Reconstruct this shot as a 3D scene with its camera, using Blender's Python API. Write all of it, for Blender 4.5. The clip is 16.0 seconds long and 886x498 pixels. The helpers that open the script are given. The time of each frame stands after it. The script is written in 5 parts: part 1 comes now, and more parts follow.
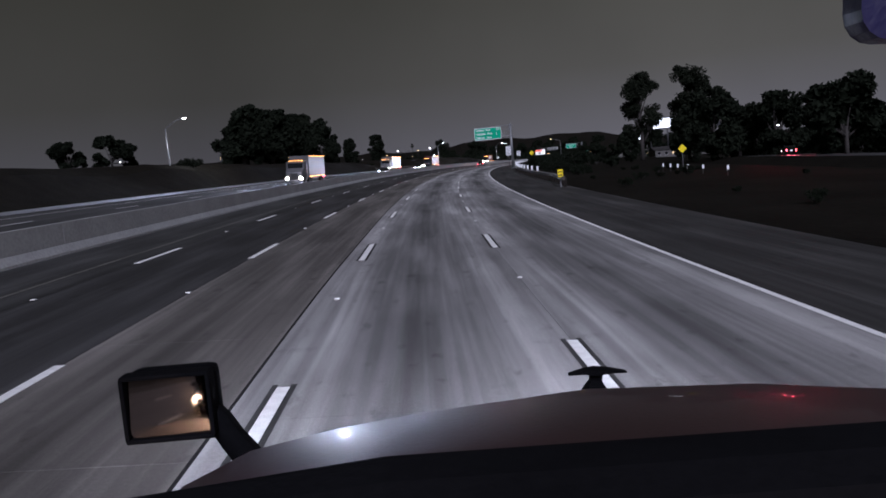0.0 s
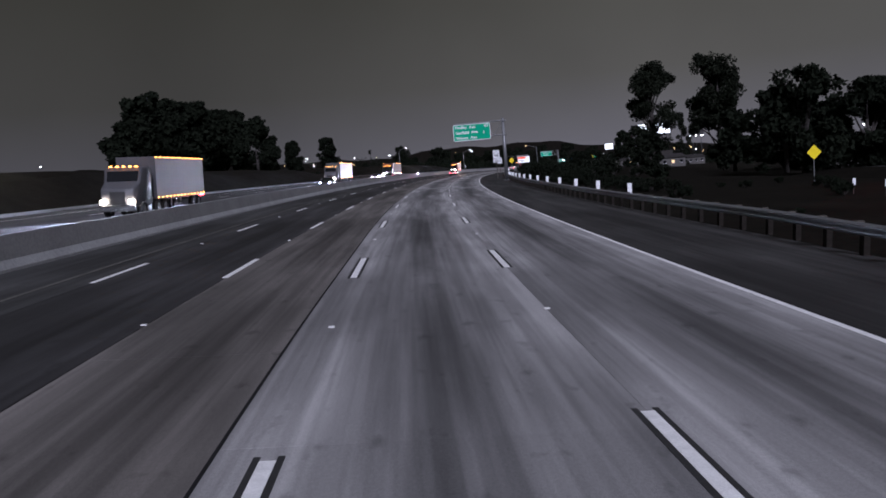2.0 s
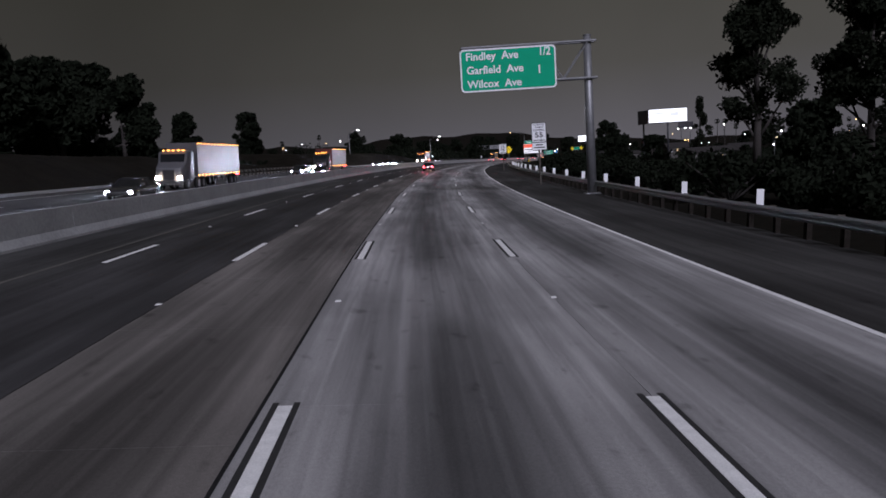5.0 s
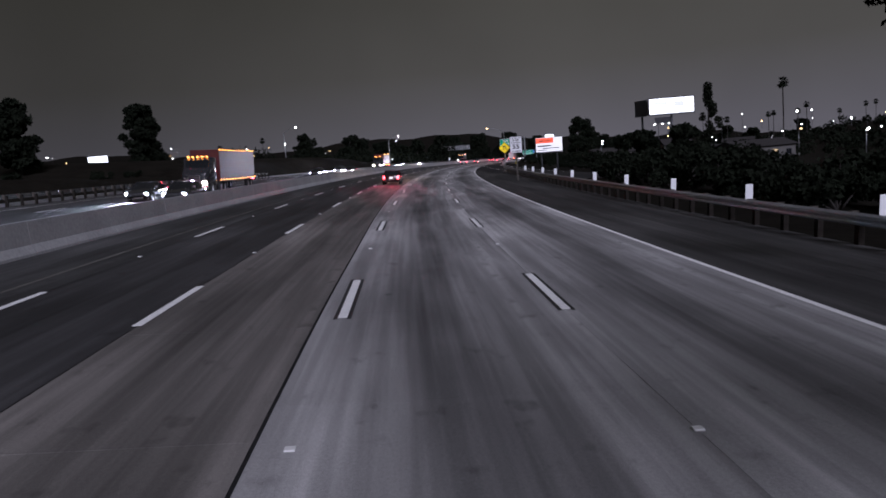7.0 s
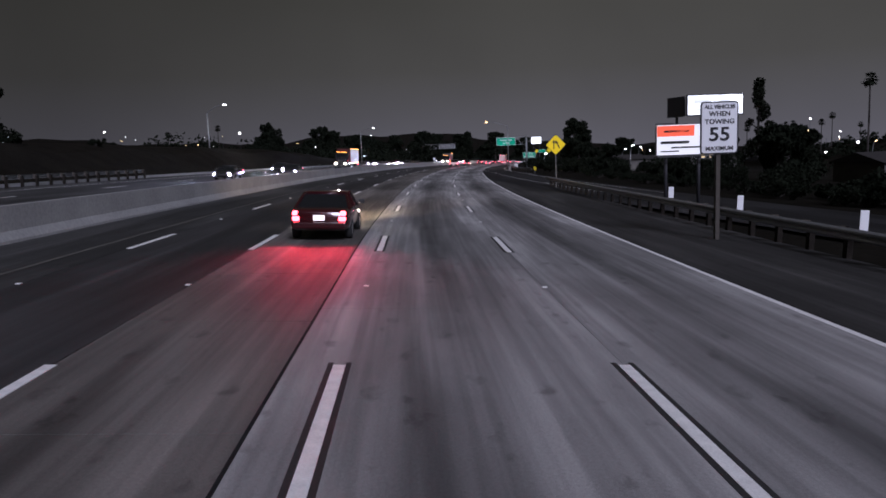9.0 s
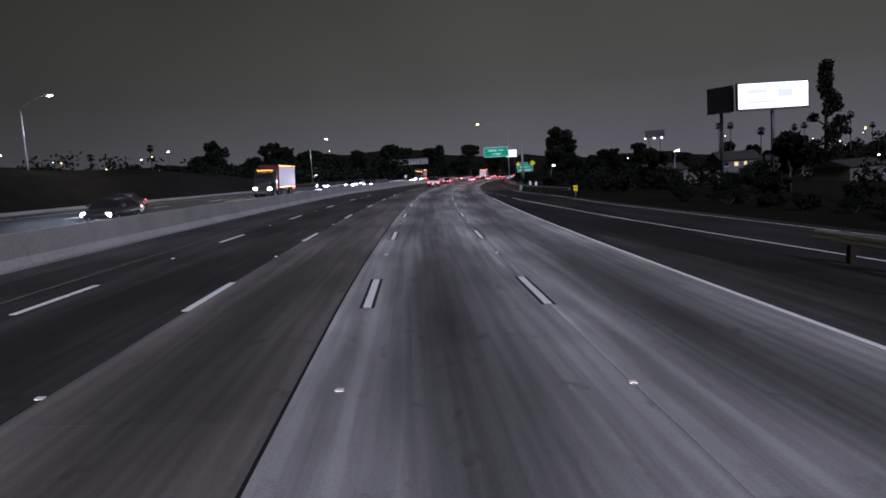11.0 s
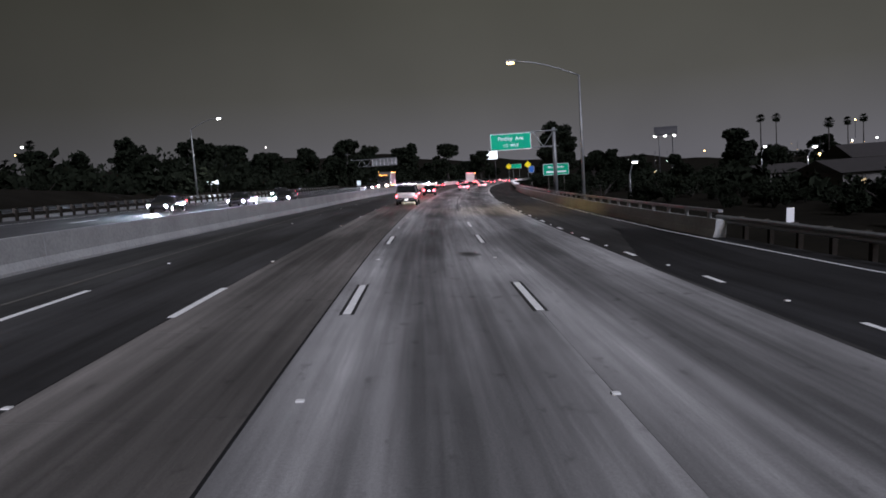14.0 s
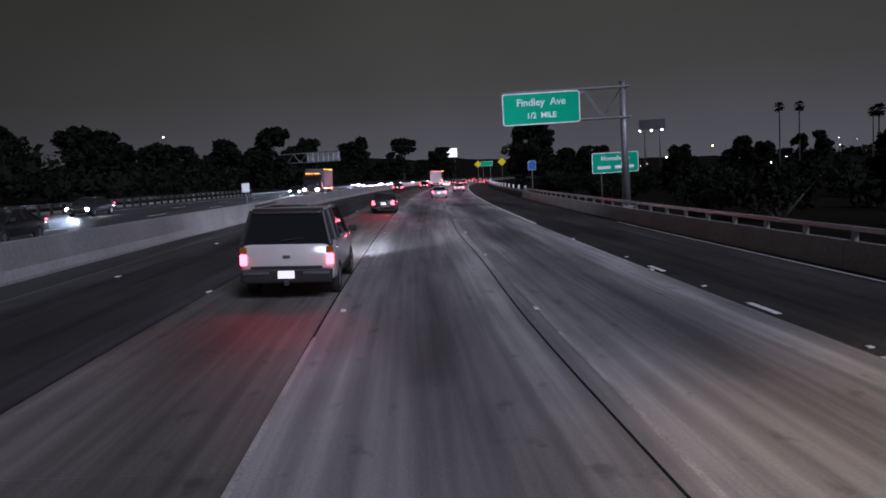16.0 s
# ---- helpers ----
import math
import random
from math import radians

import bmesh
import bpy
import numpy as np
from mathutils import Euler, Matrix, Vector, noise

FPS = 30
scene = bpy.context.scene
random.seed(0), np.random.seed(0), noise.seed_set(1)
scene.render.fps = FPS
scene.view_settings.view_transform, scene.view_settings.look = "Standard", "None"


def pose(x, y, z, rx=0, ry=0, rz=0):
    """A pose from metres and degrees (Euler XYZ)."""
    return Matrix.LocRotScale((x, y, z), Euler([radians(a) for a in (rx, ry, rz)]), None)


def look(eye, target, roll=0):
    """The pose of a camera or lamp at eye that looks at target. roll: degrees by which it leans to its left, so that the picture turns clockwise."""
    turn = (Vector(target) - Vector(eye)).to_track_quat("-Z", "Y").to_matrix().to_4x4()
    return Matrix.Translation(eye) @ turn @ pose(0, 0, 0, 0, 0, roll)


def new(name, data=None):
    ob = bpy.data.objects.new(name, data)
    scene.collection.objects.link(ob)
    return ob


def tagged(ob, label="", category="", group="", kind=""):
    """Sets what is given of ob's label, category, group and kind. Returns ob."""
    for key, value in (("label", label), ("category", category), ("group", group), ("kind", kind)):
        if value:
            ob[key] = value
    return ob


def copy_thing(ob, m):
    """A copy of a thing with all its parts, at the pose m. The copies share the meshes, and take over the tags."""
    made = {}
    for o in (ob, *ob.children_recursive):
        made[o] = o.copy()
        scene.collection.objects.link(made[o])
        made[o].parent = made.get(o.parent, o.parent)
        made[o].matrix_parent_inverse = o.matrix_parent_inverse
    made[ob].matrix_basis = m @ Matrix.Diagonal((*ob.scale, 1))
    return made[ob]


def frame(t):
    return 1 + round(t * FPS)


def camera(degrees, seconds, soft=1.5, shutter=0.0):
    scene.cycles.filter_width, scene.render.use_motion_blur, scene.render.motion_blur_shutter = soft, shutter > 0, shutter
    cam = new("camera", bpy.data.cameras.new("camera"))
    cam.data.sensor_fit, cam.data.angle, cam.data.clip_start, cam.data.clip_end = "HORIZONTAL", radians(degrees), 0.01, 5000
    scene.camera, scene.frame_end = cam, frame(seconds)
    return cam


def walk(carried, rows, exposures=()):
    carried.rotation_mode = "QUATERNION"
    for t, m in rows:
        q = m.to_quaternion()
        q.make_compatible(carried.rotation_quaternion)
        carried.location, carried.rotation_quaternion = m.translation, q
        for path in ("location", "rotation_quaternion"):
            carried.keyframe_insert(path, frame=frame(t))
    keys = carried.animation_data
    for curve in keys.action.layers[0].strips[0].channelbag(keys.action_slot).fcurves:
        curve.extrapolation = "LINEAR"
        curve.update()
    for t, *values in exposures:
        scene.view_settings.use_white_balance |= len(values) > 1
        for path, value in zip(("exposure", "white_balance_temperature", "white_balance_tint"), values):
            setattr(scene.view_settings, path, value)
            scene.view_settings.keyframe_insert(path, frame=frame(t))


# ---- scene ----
cam = camera(62.0, 16.0, soft=1.7)

# ---- road line: bends gently to the right; s metres along, l metres to the right of the lane's middle ----
KNOT_S = np.array([-400, -20, 40, 100, 160, 220, 280, 340, 400, 460, 520, 580, 640, 700, 900, 2600], float)
KNOT_K = np.array([-.0003, -.000825, -.000842, -.000811, -.000947, -.000761, -.000966, -.000638, -.000921, -.000543,
                   -.000477, -.00043, -.0004, -.000385, -.0001, 0.0])
ROAD_S = np.arange(-400, 2600, 1.0)
_k = np.interp(ROAD_S, KNOT_S, KNOT_K)
ROAD_A = np.concatenate([[0], np.cumsum((_k[1:] + _k[:-1]) / 2)])
ROAD_A -= ROAD_A[400]
_m = (ROAD_A[1:] + ROAD_A[:-1]) / 2
ROAD_X = np.concatenate([[0], np.cumsum(-np.sin(_m))])
ROAD_Y = np.concatenate([[0], np.cumsum(np.cos(_m))])
ROAD_X -= ROAD_X[400]
ROAD_Y -= ROAD_Y[400]


def heading(s):
    return float(np.interp(s, ROAD_S, ROAD_A))


BANK = Matrix.Rotation(radians(3.0), 4, "Y")  # the carriageway leans to the inside of its bend
LEAN = math.tan(radians(3.0))


def level(s, l, z=0.0):
    a = heading(s)
    return Vector((float(np.interp(s, ROAD_S, ROAD_X)) + l * math.cos(a), float(np.interp(s, ROAD_S, ROAD_Y)) + l * math.sin(a), z))


def on_road(s, l, z=0.0):
    return BANK @ level(s, l, z)


def at(s, l, z=0.0, turn=0.0, size=1.0):
    """Pose of a thing that stands plumb beside the road: x to the right, y ahead; turn in degrees, anticlockwise."""
    return Matrix.Translation(on_road(s, l, z)) @ Matrix.Rotation(heading(s) + radians(turn), 4, "Z") @ Matrix.Scale(size, 4)


def lying(s, l, z=0.0, turn=0.0):
    """Pose of a thing that lies or rolls on the banked road."""
    return BANK @ Matrix.Translation(level(s, l, z)) @ Matrix.Rotation(heading(s) + radians(turn), 4, "Z")


def cam_pose(s, l, yaw, pitch, roll, h=2.53):
    turn = Matrix.Rotation(heading(s) + radians(yaw), 4, "Z") @ Matrix.Rotation(radians(90 + pitch), 4, "X")
    return BANK @ Matrix.Translation(level(s, l, h)) @ turn @ Matrix.Rotation(radians(-roll), 4, "Z")


PATH = [
    (0, 5.77, -0.17, -1.91, -6.89, 2.46), (0.5, 17.17, -0.28, -2.56, -7.15, 3.2), (1, 29.15, -0.31, -3.45, -6.68, 2.68),
    (1.5, 40.32, -0.41, -3.42, -6.3, 2.69), (2, 52.36, -0.53, -2.93, -6.38, 1.93), (2.5, 64.89, -0.68, -2.83, -6.27, 1.48),
    (3, 76.47, -0.65, -3.27, -6.55, 1.82), (3.8, 96.0, -0.66, -3.1, -6.8, 1.5), (4.7, 118.0, -0.68, -2.9, -7.1, 0.9),
    (5.5, 137.56, -0.69, -2.66, -7.3, 0.46), (6, 150.38, -0.63, -2.1, -6.92, 1.81), (6.5, 163.51, -0.76, -3.88, -7.08, 2.29),
    (7, 175.67, -0.8, -3.4, -7.08, 1.74), (7.5, 188.01, -0.82, -2.4, -7.1, 1.32), (8, 201.67, -0.78, -2.18, -6.92, -0.3),
    (8.5, 213.94, -0.84, -3.38, -6.82, -1.63), (9, 226.28, -0.89, -3.15, -7.12, -0.8), (9.8, 246.0, -0.88, -3.1, -6.7, -0.2),
    (10.7, 268.4, -0.86, -3.08, -6.1, 0.6), (11.5, 288.22, -0.84, -3.06, -5.63, 1.18), (12, 300.11, -0.87, -3.18, -5.84, 1.38),
    (12.5, 311.98, -0.6, -2.36, -5.42, 1.78), (13, 324.79, -0.65, -1.89, -5.97, 1.21), (13.5, 337.04, -0.5, -1.92, -5.72, 1.6),
    (14, 349.28, -0.41, -2.01, -5.55, 0.92), (14.5, 362.6, -0.37, -1.65, -5.46, 1.9), (15, 375.4, -0.51, -1.67, -5.4, 1.41),
    (15.5, 388.08, -0.6, -3.33, -4.08, 1.87), (16, 401.36, -0.62, -3.26, -5.62, 0.84),
]
walk(cam, [(t, cam_pose(s, l, yaw, pitch, roll)) for t, s, l, yaw, pitch, roll in PATH],
     [(0, 0.35, 5900, 18), (1.5, 0.48, 5900, 19), (3, 0.2, 5900, 18), (5.5, 0.1, 6200, 18), (7, 0.15, 6000, 20), (9, 0.05, 5900, 20), (11.5, 0.1, 5900, 17),
      (13, 0.05, 6200, 16), (14.2, 0.35, 6200, 13), (15, 0.05, 6400, 18), (15.5, -0.05, 6100, 17), (16, -0.3, 5800, 18)])

# ---- night sky over a lit city, with an added lamp in place of headlights ----
world = bpy.data.worlds.new("night_sky")
scene.world = world
world.use_nodes = True
wn, wl = world.node_tree.nodes, world.node_tree.links
wn.clear()
w_out, w_bg, w_tc = wn.new("ShaderNodeOutputWorld"), wn.new("ShaderNodeBackground"), wn.new("ShaderNodeTexCoord")
w_sep, w_ramp, w_noise, w_mix = wn.new("ShaderNodeSeparateXYZ"), wn.new("ShaderNodeValToRGB"), wn.new("ShaderNodeTexNoise"), wn.new("ShaderNodeMixRGB")
w_ramp.color_ramp.elements[0].position, w_ramp.color_ramp.elements[0].color = 0.0, (0.088, 0.085, 0.090, 1)
w_ramp.color_ramp.elements[1].position, w_ramp.color_ramp.elements[1].color = 0.30, (0.038, 0.037, 0.027, 1)
w_ramp.color_ramp.elements.new(0.10).color = (0.059, 0.057, 0.049, 1)
w_noise.inputs["Scale"].default_value, w_noise.inputs["Detail"].default_value = 2.2, 4.0
w_mix.blend_type, w_mix.inputs[0].default_value = "OVERLAY", 0.34
wl.new(w_tc.outputs["Generated"], w_sep.inputs[0])
wl.new(w_sep.outputs["Z"], w_ramp.inputs[0])
wl.new(w_tc.outputs["Generated"], w_noise.inputs["Vector"])
wl.new(w_ramp.outputs[0], w_mix.inputs[1])
wl.new(w_noise.outputs["Fac"], w_mix.inputs[2])
w_dot, w_rng, w_mul = wn.new("ShaderNodeVectorMath"), wn.new("ShaderNodeMapRange"), wn.new("ShaderNodeMixRGB")
w_dot.operation, w_dot.inputs[1].default_value = "DOT_PRODUCT", (0.50, 0.866, 0.0)
w_rng.inputs["From Min"].default_value, w_rng.inputs["From Max"].default_value = 0.70, 1.0
w_rng.inputs["To Min"].default_value, w_rng.inputs["To Max"].default_value = 0.74, 1.26
w_rng.interpolation_type = "SMOOTHSTEP"
w_mul.blend_type, w_mul.inputs[0].default_value = "MULTIPLY", 1.0
wl.new(w_tc.outputs["Generated"], w_dot.inputs[0])
wl.new(w_dot.outputs["Value"], w_rng.inputs["Value"])
wl.new(w_mix.outputs[0], w_mul.inputs[1])
wl.new(w_rng.outputs[0], w_mul.inputs[2])
wl.new(w_mul.outputs[0], w_bg.inputs["Color"])
wl.new(w_bg.outputs[0], w_out.inputs["Surface"])
w_bg.inputs["Strength"].default_value = 0.92

# added sun lamp from behind, standing in for the truck's moving headlights
fill_sun = new("city_glow", bpy.data.lights.new("city_glow", "SUN"))
fill_sun.data.energy, fill_sun.data.angle, fill_sun.data.color = 2.05, radians(20), (0.88, 0.88, 1.0)
fill_sun.matrix_world = look((0, 0, 0), (-0.06, 0.82, -0.575))

# ---- materials ----
MATS = {}


def nodes_of(name):
    m = bpy.data.materials.new(name)
    m.use_nodes = True
    return m, m.node_tree.nodes, m.node_tree.links, m.node_tree.nodes["Principled BSDF"]


def surface(name, color, rough=0.7, metal=0.0, vary=0.25, scale=3.0, fine=40.0, bump=0.15, coords="Object", island=0.0, spec=0.5, coat=0.0):
    """A surface with stains at one scale, grain at another, and a fine relief."""
    if name in MATS:
        return MATS[name]
    m, n, k, b = nodes_of(name)
    tc = n.new("ShaderNodeTexCoord")
    big, small = n.new("ShaderNodeTexNoise"), n.new("ShaderNodeTexNoise")
    big.inputs["Scale"].default_value, big.inputs["Detail"].default_value = scale, 5.0
    small.inputs["Scale"].default_value, small.inputs["Detail"].default_value = fine, 3.0
    add, ramp, mul = n.new("ShaderNodeMath"), n.new("ShaderNodeMapRange"), n.new("ShaderNodeMixRGB")
    add.operation = "ADD"
    k.new(tc.outputs[coords], big.inputs["Vector"])
    k.new(tc.outputs[coords], small.inputs["Vector"])
    k.new(big.outputs["Fac"], add.inputs[0])
    k.new(small.outputs["Fac"], add.inputs[1])
    ramp.inputs["From Min"].default_value, ramp.inputs["From Max"].default_value = 0.65, 1.35
    ramp.inputs["To Min"].default_value, ramp.inputs["To Max"].default_value = 1.0 - vary, 1.0 + vary
    k.new(add.outputs[0], ramp.inputs["Value"])
    mul.blend_type, mul.inputs[0].default_value = "MULTIPLY", 1.0
    mul.inputs[1].default_value = (*color, 1)
    k.new(ramp.outputs[0], mul.inputs[2])
    last = mul.outputs[0]
    if island:
        info, r2, m2 = n.new("ShaderNodeObjectInfo"), n.new("ShaderNodeMapRange"), n.new("ShaderNodeMixRGB")
        r2.inputs["To Min"].default_value, r2.inputs["To Max"].default_value = 1 - island, 1 + island
        k.new(info.outputs["Random"], r2.inputs["Value"])
        m2.blend_type, m2.inputs[0].default_value = "MULTIPLY", 1.0
        k.new(last, m2.inputs[1])
        k.new(r2.outputs[0], m2.inputs[2])
        last = m2.outputs[0]
    k.new(last, b.inputs["Base Color"])
    b.inputs["Roughness"].default_value, b.inputs["Metallic"].default_value = rough, metal
    b.inputs["Specular IOR Level"].default_value = spec
    b.inputs["Coat Weight"].default_value = coat
    if bump:
        bp = n.new("ShaderNodeBump")
        bp.inputs["Strength"].default_value, bp.inputs["Distance"].default_value = bump, 0.02
        k.new(small.outputs["Fac"], bp.inputs["Height"])
        k.new(bp.outputs[0], b.inputs["Normal"])
    MATS[name] = m
    return m


def lit(name, color, strength):
    """Gives off light."""
    if name in MATS:
        return MATS[name]
    m, n, k, b = nodes_of(name)
    b.inputs["Base Color"].default_value = (*[min(1, c) * 0.6 for c in color], 1)
    b.inputs["Emission Color"].default_value = (*color, 1)
    b.inputs["Emission Strength"].default_value = strength
    b.inputs["Roughness"].default_value = 0.3
    MATS[name] = m
    return m


def pavement(name, color, stain, streak=0.0, rough=0.75, island=0.0, width=3.66):
    """Worn driving surface: middle darkened for oil and for the gap between headlight beams, pale wheel tracks,
    blotches and grain, in metres across and along.
    """
    if name in MATS:
        return MATS[name]
    m, n, k, b = nodes_of(name)
    uv = n.new("ShaderNodeUVMap")
    uv.uv_map = "UVMap"
    sep = n.new("ShaderNodeSeparateXYZ")
    k.new(uv.outputs[0], sep.inputs[0])
    stretch = n.new("ShaderNodeMapping")
    stretch.inputs["Scale"].default_value = (1.0, 0.06, 1.0)
    k.new(uv.outputs[0], stretch.inputs[0])
    along, blot, grain = n.new("ShaderNodeTexNoise"), n.new("ShaderNodeTexNoise"), n.new("ShaderNodeTexNoise")
    along.inputs["Scale"].default_value, along.inputs["Detail"].default_value = 2.4, 5
    blot.inputs["Scale"].default_value, blot.inputs["Detail"].default_value = 0.22, 4
    grain.inputs["Scale"].default_value, grain.inputs["Detail"].default_value = 28, 3
    k.new(stretch.outputs[0], along.inputs["Vector"])
    k.new(uv.outputs[0], blot.inputs["Vector"])
    k.new(uv.outputs[0], grain.inputs["Vector"])

    def math_node(op, a, c=None, cc=None):
        q = n.new("ShaderNodeMath")
        q.operation = op
        for i, v in enumerate((a, c, cc)):
            if v is None:
                continue
            if isinstance(v, (int, float)):
                q.inputs[i].default_value = v
            else:
                k.new(v, q.inputs[i])
        return q.outputs[0]

    # dark band along the lane's middle, oil plus painted headlight-beam gap, broken up by the streaks
    off = math_node("MULTIPLY", sep.outputs["X"], 1.0 / (width * 0.22))
    bell = math_node("POWER", 2.718, math_node("MULTIPLY", math_node("MULTIPLY", off, off), -1.0))
    oil = math_node("MULTIPLY", bell, math_node("MULTIPLY_ADD", blot.outputs["Fac"], 1.2, 0.1))
    val = math_node("SUBTRACT", 1.0, math_node("MULTIPLY", oil, stain))
    val = math_node("MULTIPLY", val, math_node("MULTIPLY_ADD", along.outputs["Fac"], 0.5 + streak, 0.75 - streak / 2))
    val = math_node("MULTIPLY", val, math_node("MULTIPLY_ADD", blot.outputs["Fac"], 0.9, 0.55))
    val = math_node("MULTIPLY", val, math_node("MULTIPLY_ADD", grain.outputs["Fac"], 0.5, 0.75))

    def stretched(across, along_it, scale, detail, lo, hi, to_lo, to_hi, turn=0.0):
        """Noise drawn out along the lane, mapped to a factor."""
        mp, nz, rg = n.new("ShaderNodeMapping"), n.new("ShaderNodeTexNoise"), n.new("ShaderNodeMapRange")
        mp.inputs["Scale"].default_value, mp.inputs["Rotation"].default_value = (across, along_it, 1.0), (0, 0, turn)
        k.new(uv.outputs[0], mp.inputs[0])
        k.new(mp.outputs[0], nz.inputs["Vector"])
        nz.inputs["Scale"].default_value, nz.inputs["Detail"].default_value = scale, detail
        rg.interpolation_type = "SMOOTHSTEP"
        for slot, v in (("From Min", lo), ("From Max", hi), ("To Min", to_lo), ("To Max", to_hi)):
            rg.inputs[slot].default_value = v
        k.new(nz.outputs["Fac"], rg.inputs["Value"])
        return rg.outputs[0]

    # fine tyre streaks, broad drips of oil, worn pale patches, small dark spots
    val = math_node("MULTIPLY", val, stretched(1.0, 0.016, 6.0, 4, 0.36, 0.66, 0.84, 1.10))
    val = math_node("MULTIPLY", val, stretched(1.0, 0.045, 1.5, 4, 0.36, 0.66, 0.80, 1.16, 0.015))
    val = math_node("MULTIPLY", val, stretched(1.0, 0.16, 0.42, 6, 0.36, 0.68, 0.74, 1.34, 0.04))
    val = math_node("MULTIPLY", val, stretched(1.0, 0.55, 2.6, 4, 0.60, 0.74, 1.0, 0.66))
    val = math_node("MULTIPLY", val, stretched(1.0, 1.0, 120.0, 2, 0.35, 0.65, 0.82, 1.18))
    # rubbed wheel tracks
    side = math_node("SUBTRACT", math_node("ABSOLUTE", sep.outputs["X"]), width * 0.25)
    rub = math_node("POWER", 2.718, math_node("MULTIPLY", math_node("MULTIPLY", side, side), -14.0))
    val = math_node("MULTIPLY", val, math_node("SUBTRACT", 1.0, math_node("MULTIPLY", rub, math_node("MULTIPLY", along.outputs["Fac"], stain * 0.45))))
    if island:
        info = n.new("ShaderNodeObjectInfo")
        val = math_node("MULTIPLY", val, math_node("MULTIPLY_ADD", info.outputs["Random"], 2 * island, 1 - island))
    mul = n.new("ShaderNodeMixRGB")
    mul.blend_type, mul.inputs[0].default_value, mul.inputs[1].default_value = "MULTIPLY", 1.0, (*color, 1)
    k.new(val, mul.inputs[2])
    k.new(mul.outputs[0], b.inputs["Base Color"])
    b.inputs["Roughness"].default_value, b.inputs["Specular IOR Level"].default_value = rough, 0.15
    bp = n.new("ShaderNodeBump")
    bp.inputs["Strength"].default_value, bp.inputs["Distance"].default_value = 0.25, 0.01
    k.new(grain.outputs["Fac"], bp.inputs["Height"])
    k.new(bp.outputs[0], b.inputs["Normal"])
    MATS[name] = m
    return m


CONCRETE_LANE = pavement("concrete_lane", (0.335, 0.33, 0.325), 0.80, 0.15, island=0.03)
# left lane: weaker, warmer headlight is put into its darker brownish colour
WARM_LANE = pavement("dim_warm_concrete_lane", (0.175, 0.163, 0.15), 0.5, 0.15, island=0.03)
OLD_ASPHALT = pavement("old_asphalt", (0.055, 0.054, 0.055), 0.25, 0.1, 0.55)
SHOULDER = pavement("shoulder_asphalt", (0.055, 0.055, 0.054), 0.0, 0.1, 0.6, width=9.0)
# headlight falloff on the right shoulder is put into this darker colour
RIGHT_SHOULDER = pavement("dimmed_shoulder", (0.050, 0.049, 0.047), 0.1, 0.1, 0.8, width=9.0)
FRESH_ASPHALT = pavement("fresh_asphalt", (0.022, 0.022, 0.023), 0.1, 0.1)
# soil and grass near black: the lack of light is put into their colours
SOIL = surface("bare_soil_night_dark", (0.010, 0.009, 0.007), 0.95, spec=0.03, vary=0.5, scale=0.15, fine=3.0, bump=0.5)
BRUSH_SOIL = surface("dry_grass_night_dark", (0.012, 0.0105, 0.008), 0.95, spec=0.03, vary=0.5, scale=0.5, fine=6.0, bump=0.6)
BARRIER = surface("barrier_concrete", (0.33, 0.335, 0.33), 0.85, vary=0.2, scale=0.5, fine=9.0, bump=0.15)
PAINT = surface("road_paint_white", (0.88, 0.88, 0.86), 0.6, vary=0.16, scale=5.0, fine=60.0, bump=0.1)
PAINT_WORN = surface("road_paint_worn", (0.42, 0.41, 0.39), 0.7, vary=0.5, scale=1.2, fine=30.0, bump=0.1)
PAINT_FADED = surface("road_paint_faded", (0.13, 0.125, 0.11), 0.7, vary=0.5, scale=1.2, fine=30.0, bump=0.1)
BLACK_PAINT = surface("contrast_black", (0.03, 0.03, 0.03), 0.7, vary=0.3, scale=4.0)
TAR = surface("joint_sealant", (0.018, 0.018, 0.018), 0.9, vary=0.3, scale=4.0, spec=0.1)
MARKER = surface("marker_ceramic", (0.8, 0.8, 0.78), 0.35, vary=0.1)
STEEL = surface("galvanised_steel", (0.25, 0.255, 0.26), 0.5, 0.55, vary=0.2, scale=3.0)
DARK_STEEL = surface("painted_dark_steel", (0.05, 0.05, 0.055), 0.5, 0.2, vary=0.2)
WOOD = surface("weathered_timber", (0.07, 0.062, 0.052), 0.85, vary=0.3, scale=6.0, fine=50.0)
SIGN_GREEN = surface("sign_green", (0.004, 0.37, 0.20), 0.75, vary=0.06, scale=2.0, spec=0.12, bump=0.03)
SIGN_WHITE = surface("sign_white", (0.85, 0.86, 0.87), 0.75, vary=0.04, scale=2.0, spec=0.12, bump=0.02)
SIGN_YELLOW = surface("sign_yellow", (0.92, 0.72, 0.02), 0.75, vary=0.06, scale=2.0, spec=0.12, bump=0.02)
SIGN_BLUE = surface("sign_blue", (0.05, 0.17, 0.52), 0.75, vary=0.06, scale=2.0, spec=0.12, bump=0.02)
SIGN_BLACK = surface("sign_black", (0.012, 0.012, 0.013), 0.5, vary=0.1, bump=0.02)
SIGN_RED = surface("sign_red", (0.65, 0.05, 0.03), 0.75, vary=0.1, spec=0.12, bump=0.02)
# leaves near black: the darkness of unlit trees is put into the colour
LEAF = surface("eucalyptus_leaf_night_dark", (0.013, 0.016, 0.010), 0.75, vary=0.4, scale=0.4, fine=6.0, bump=0.0, spec=0.05)
LEAF_DARK = surface("leaf_night_dark", (0.010, 0.013, 0.008), 0.8, vary=0.4, scale=0.4, fine=6.0, bump=0.0, spec=0.05)
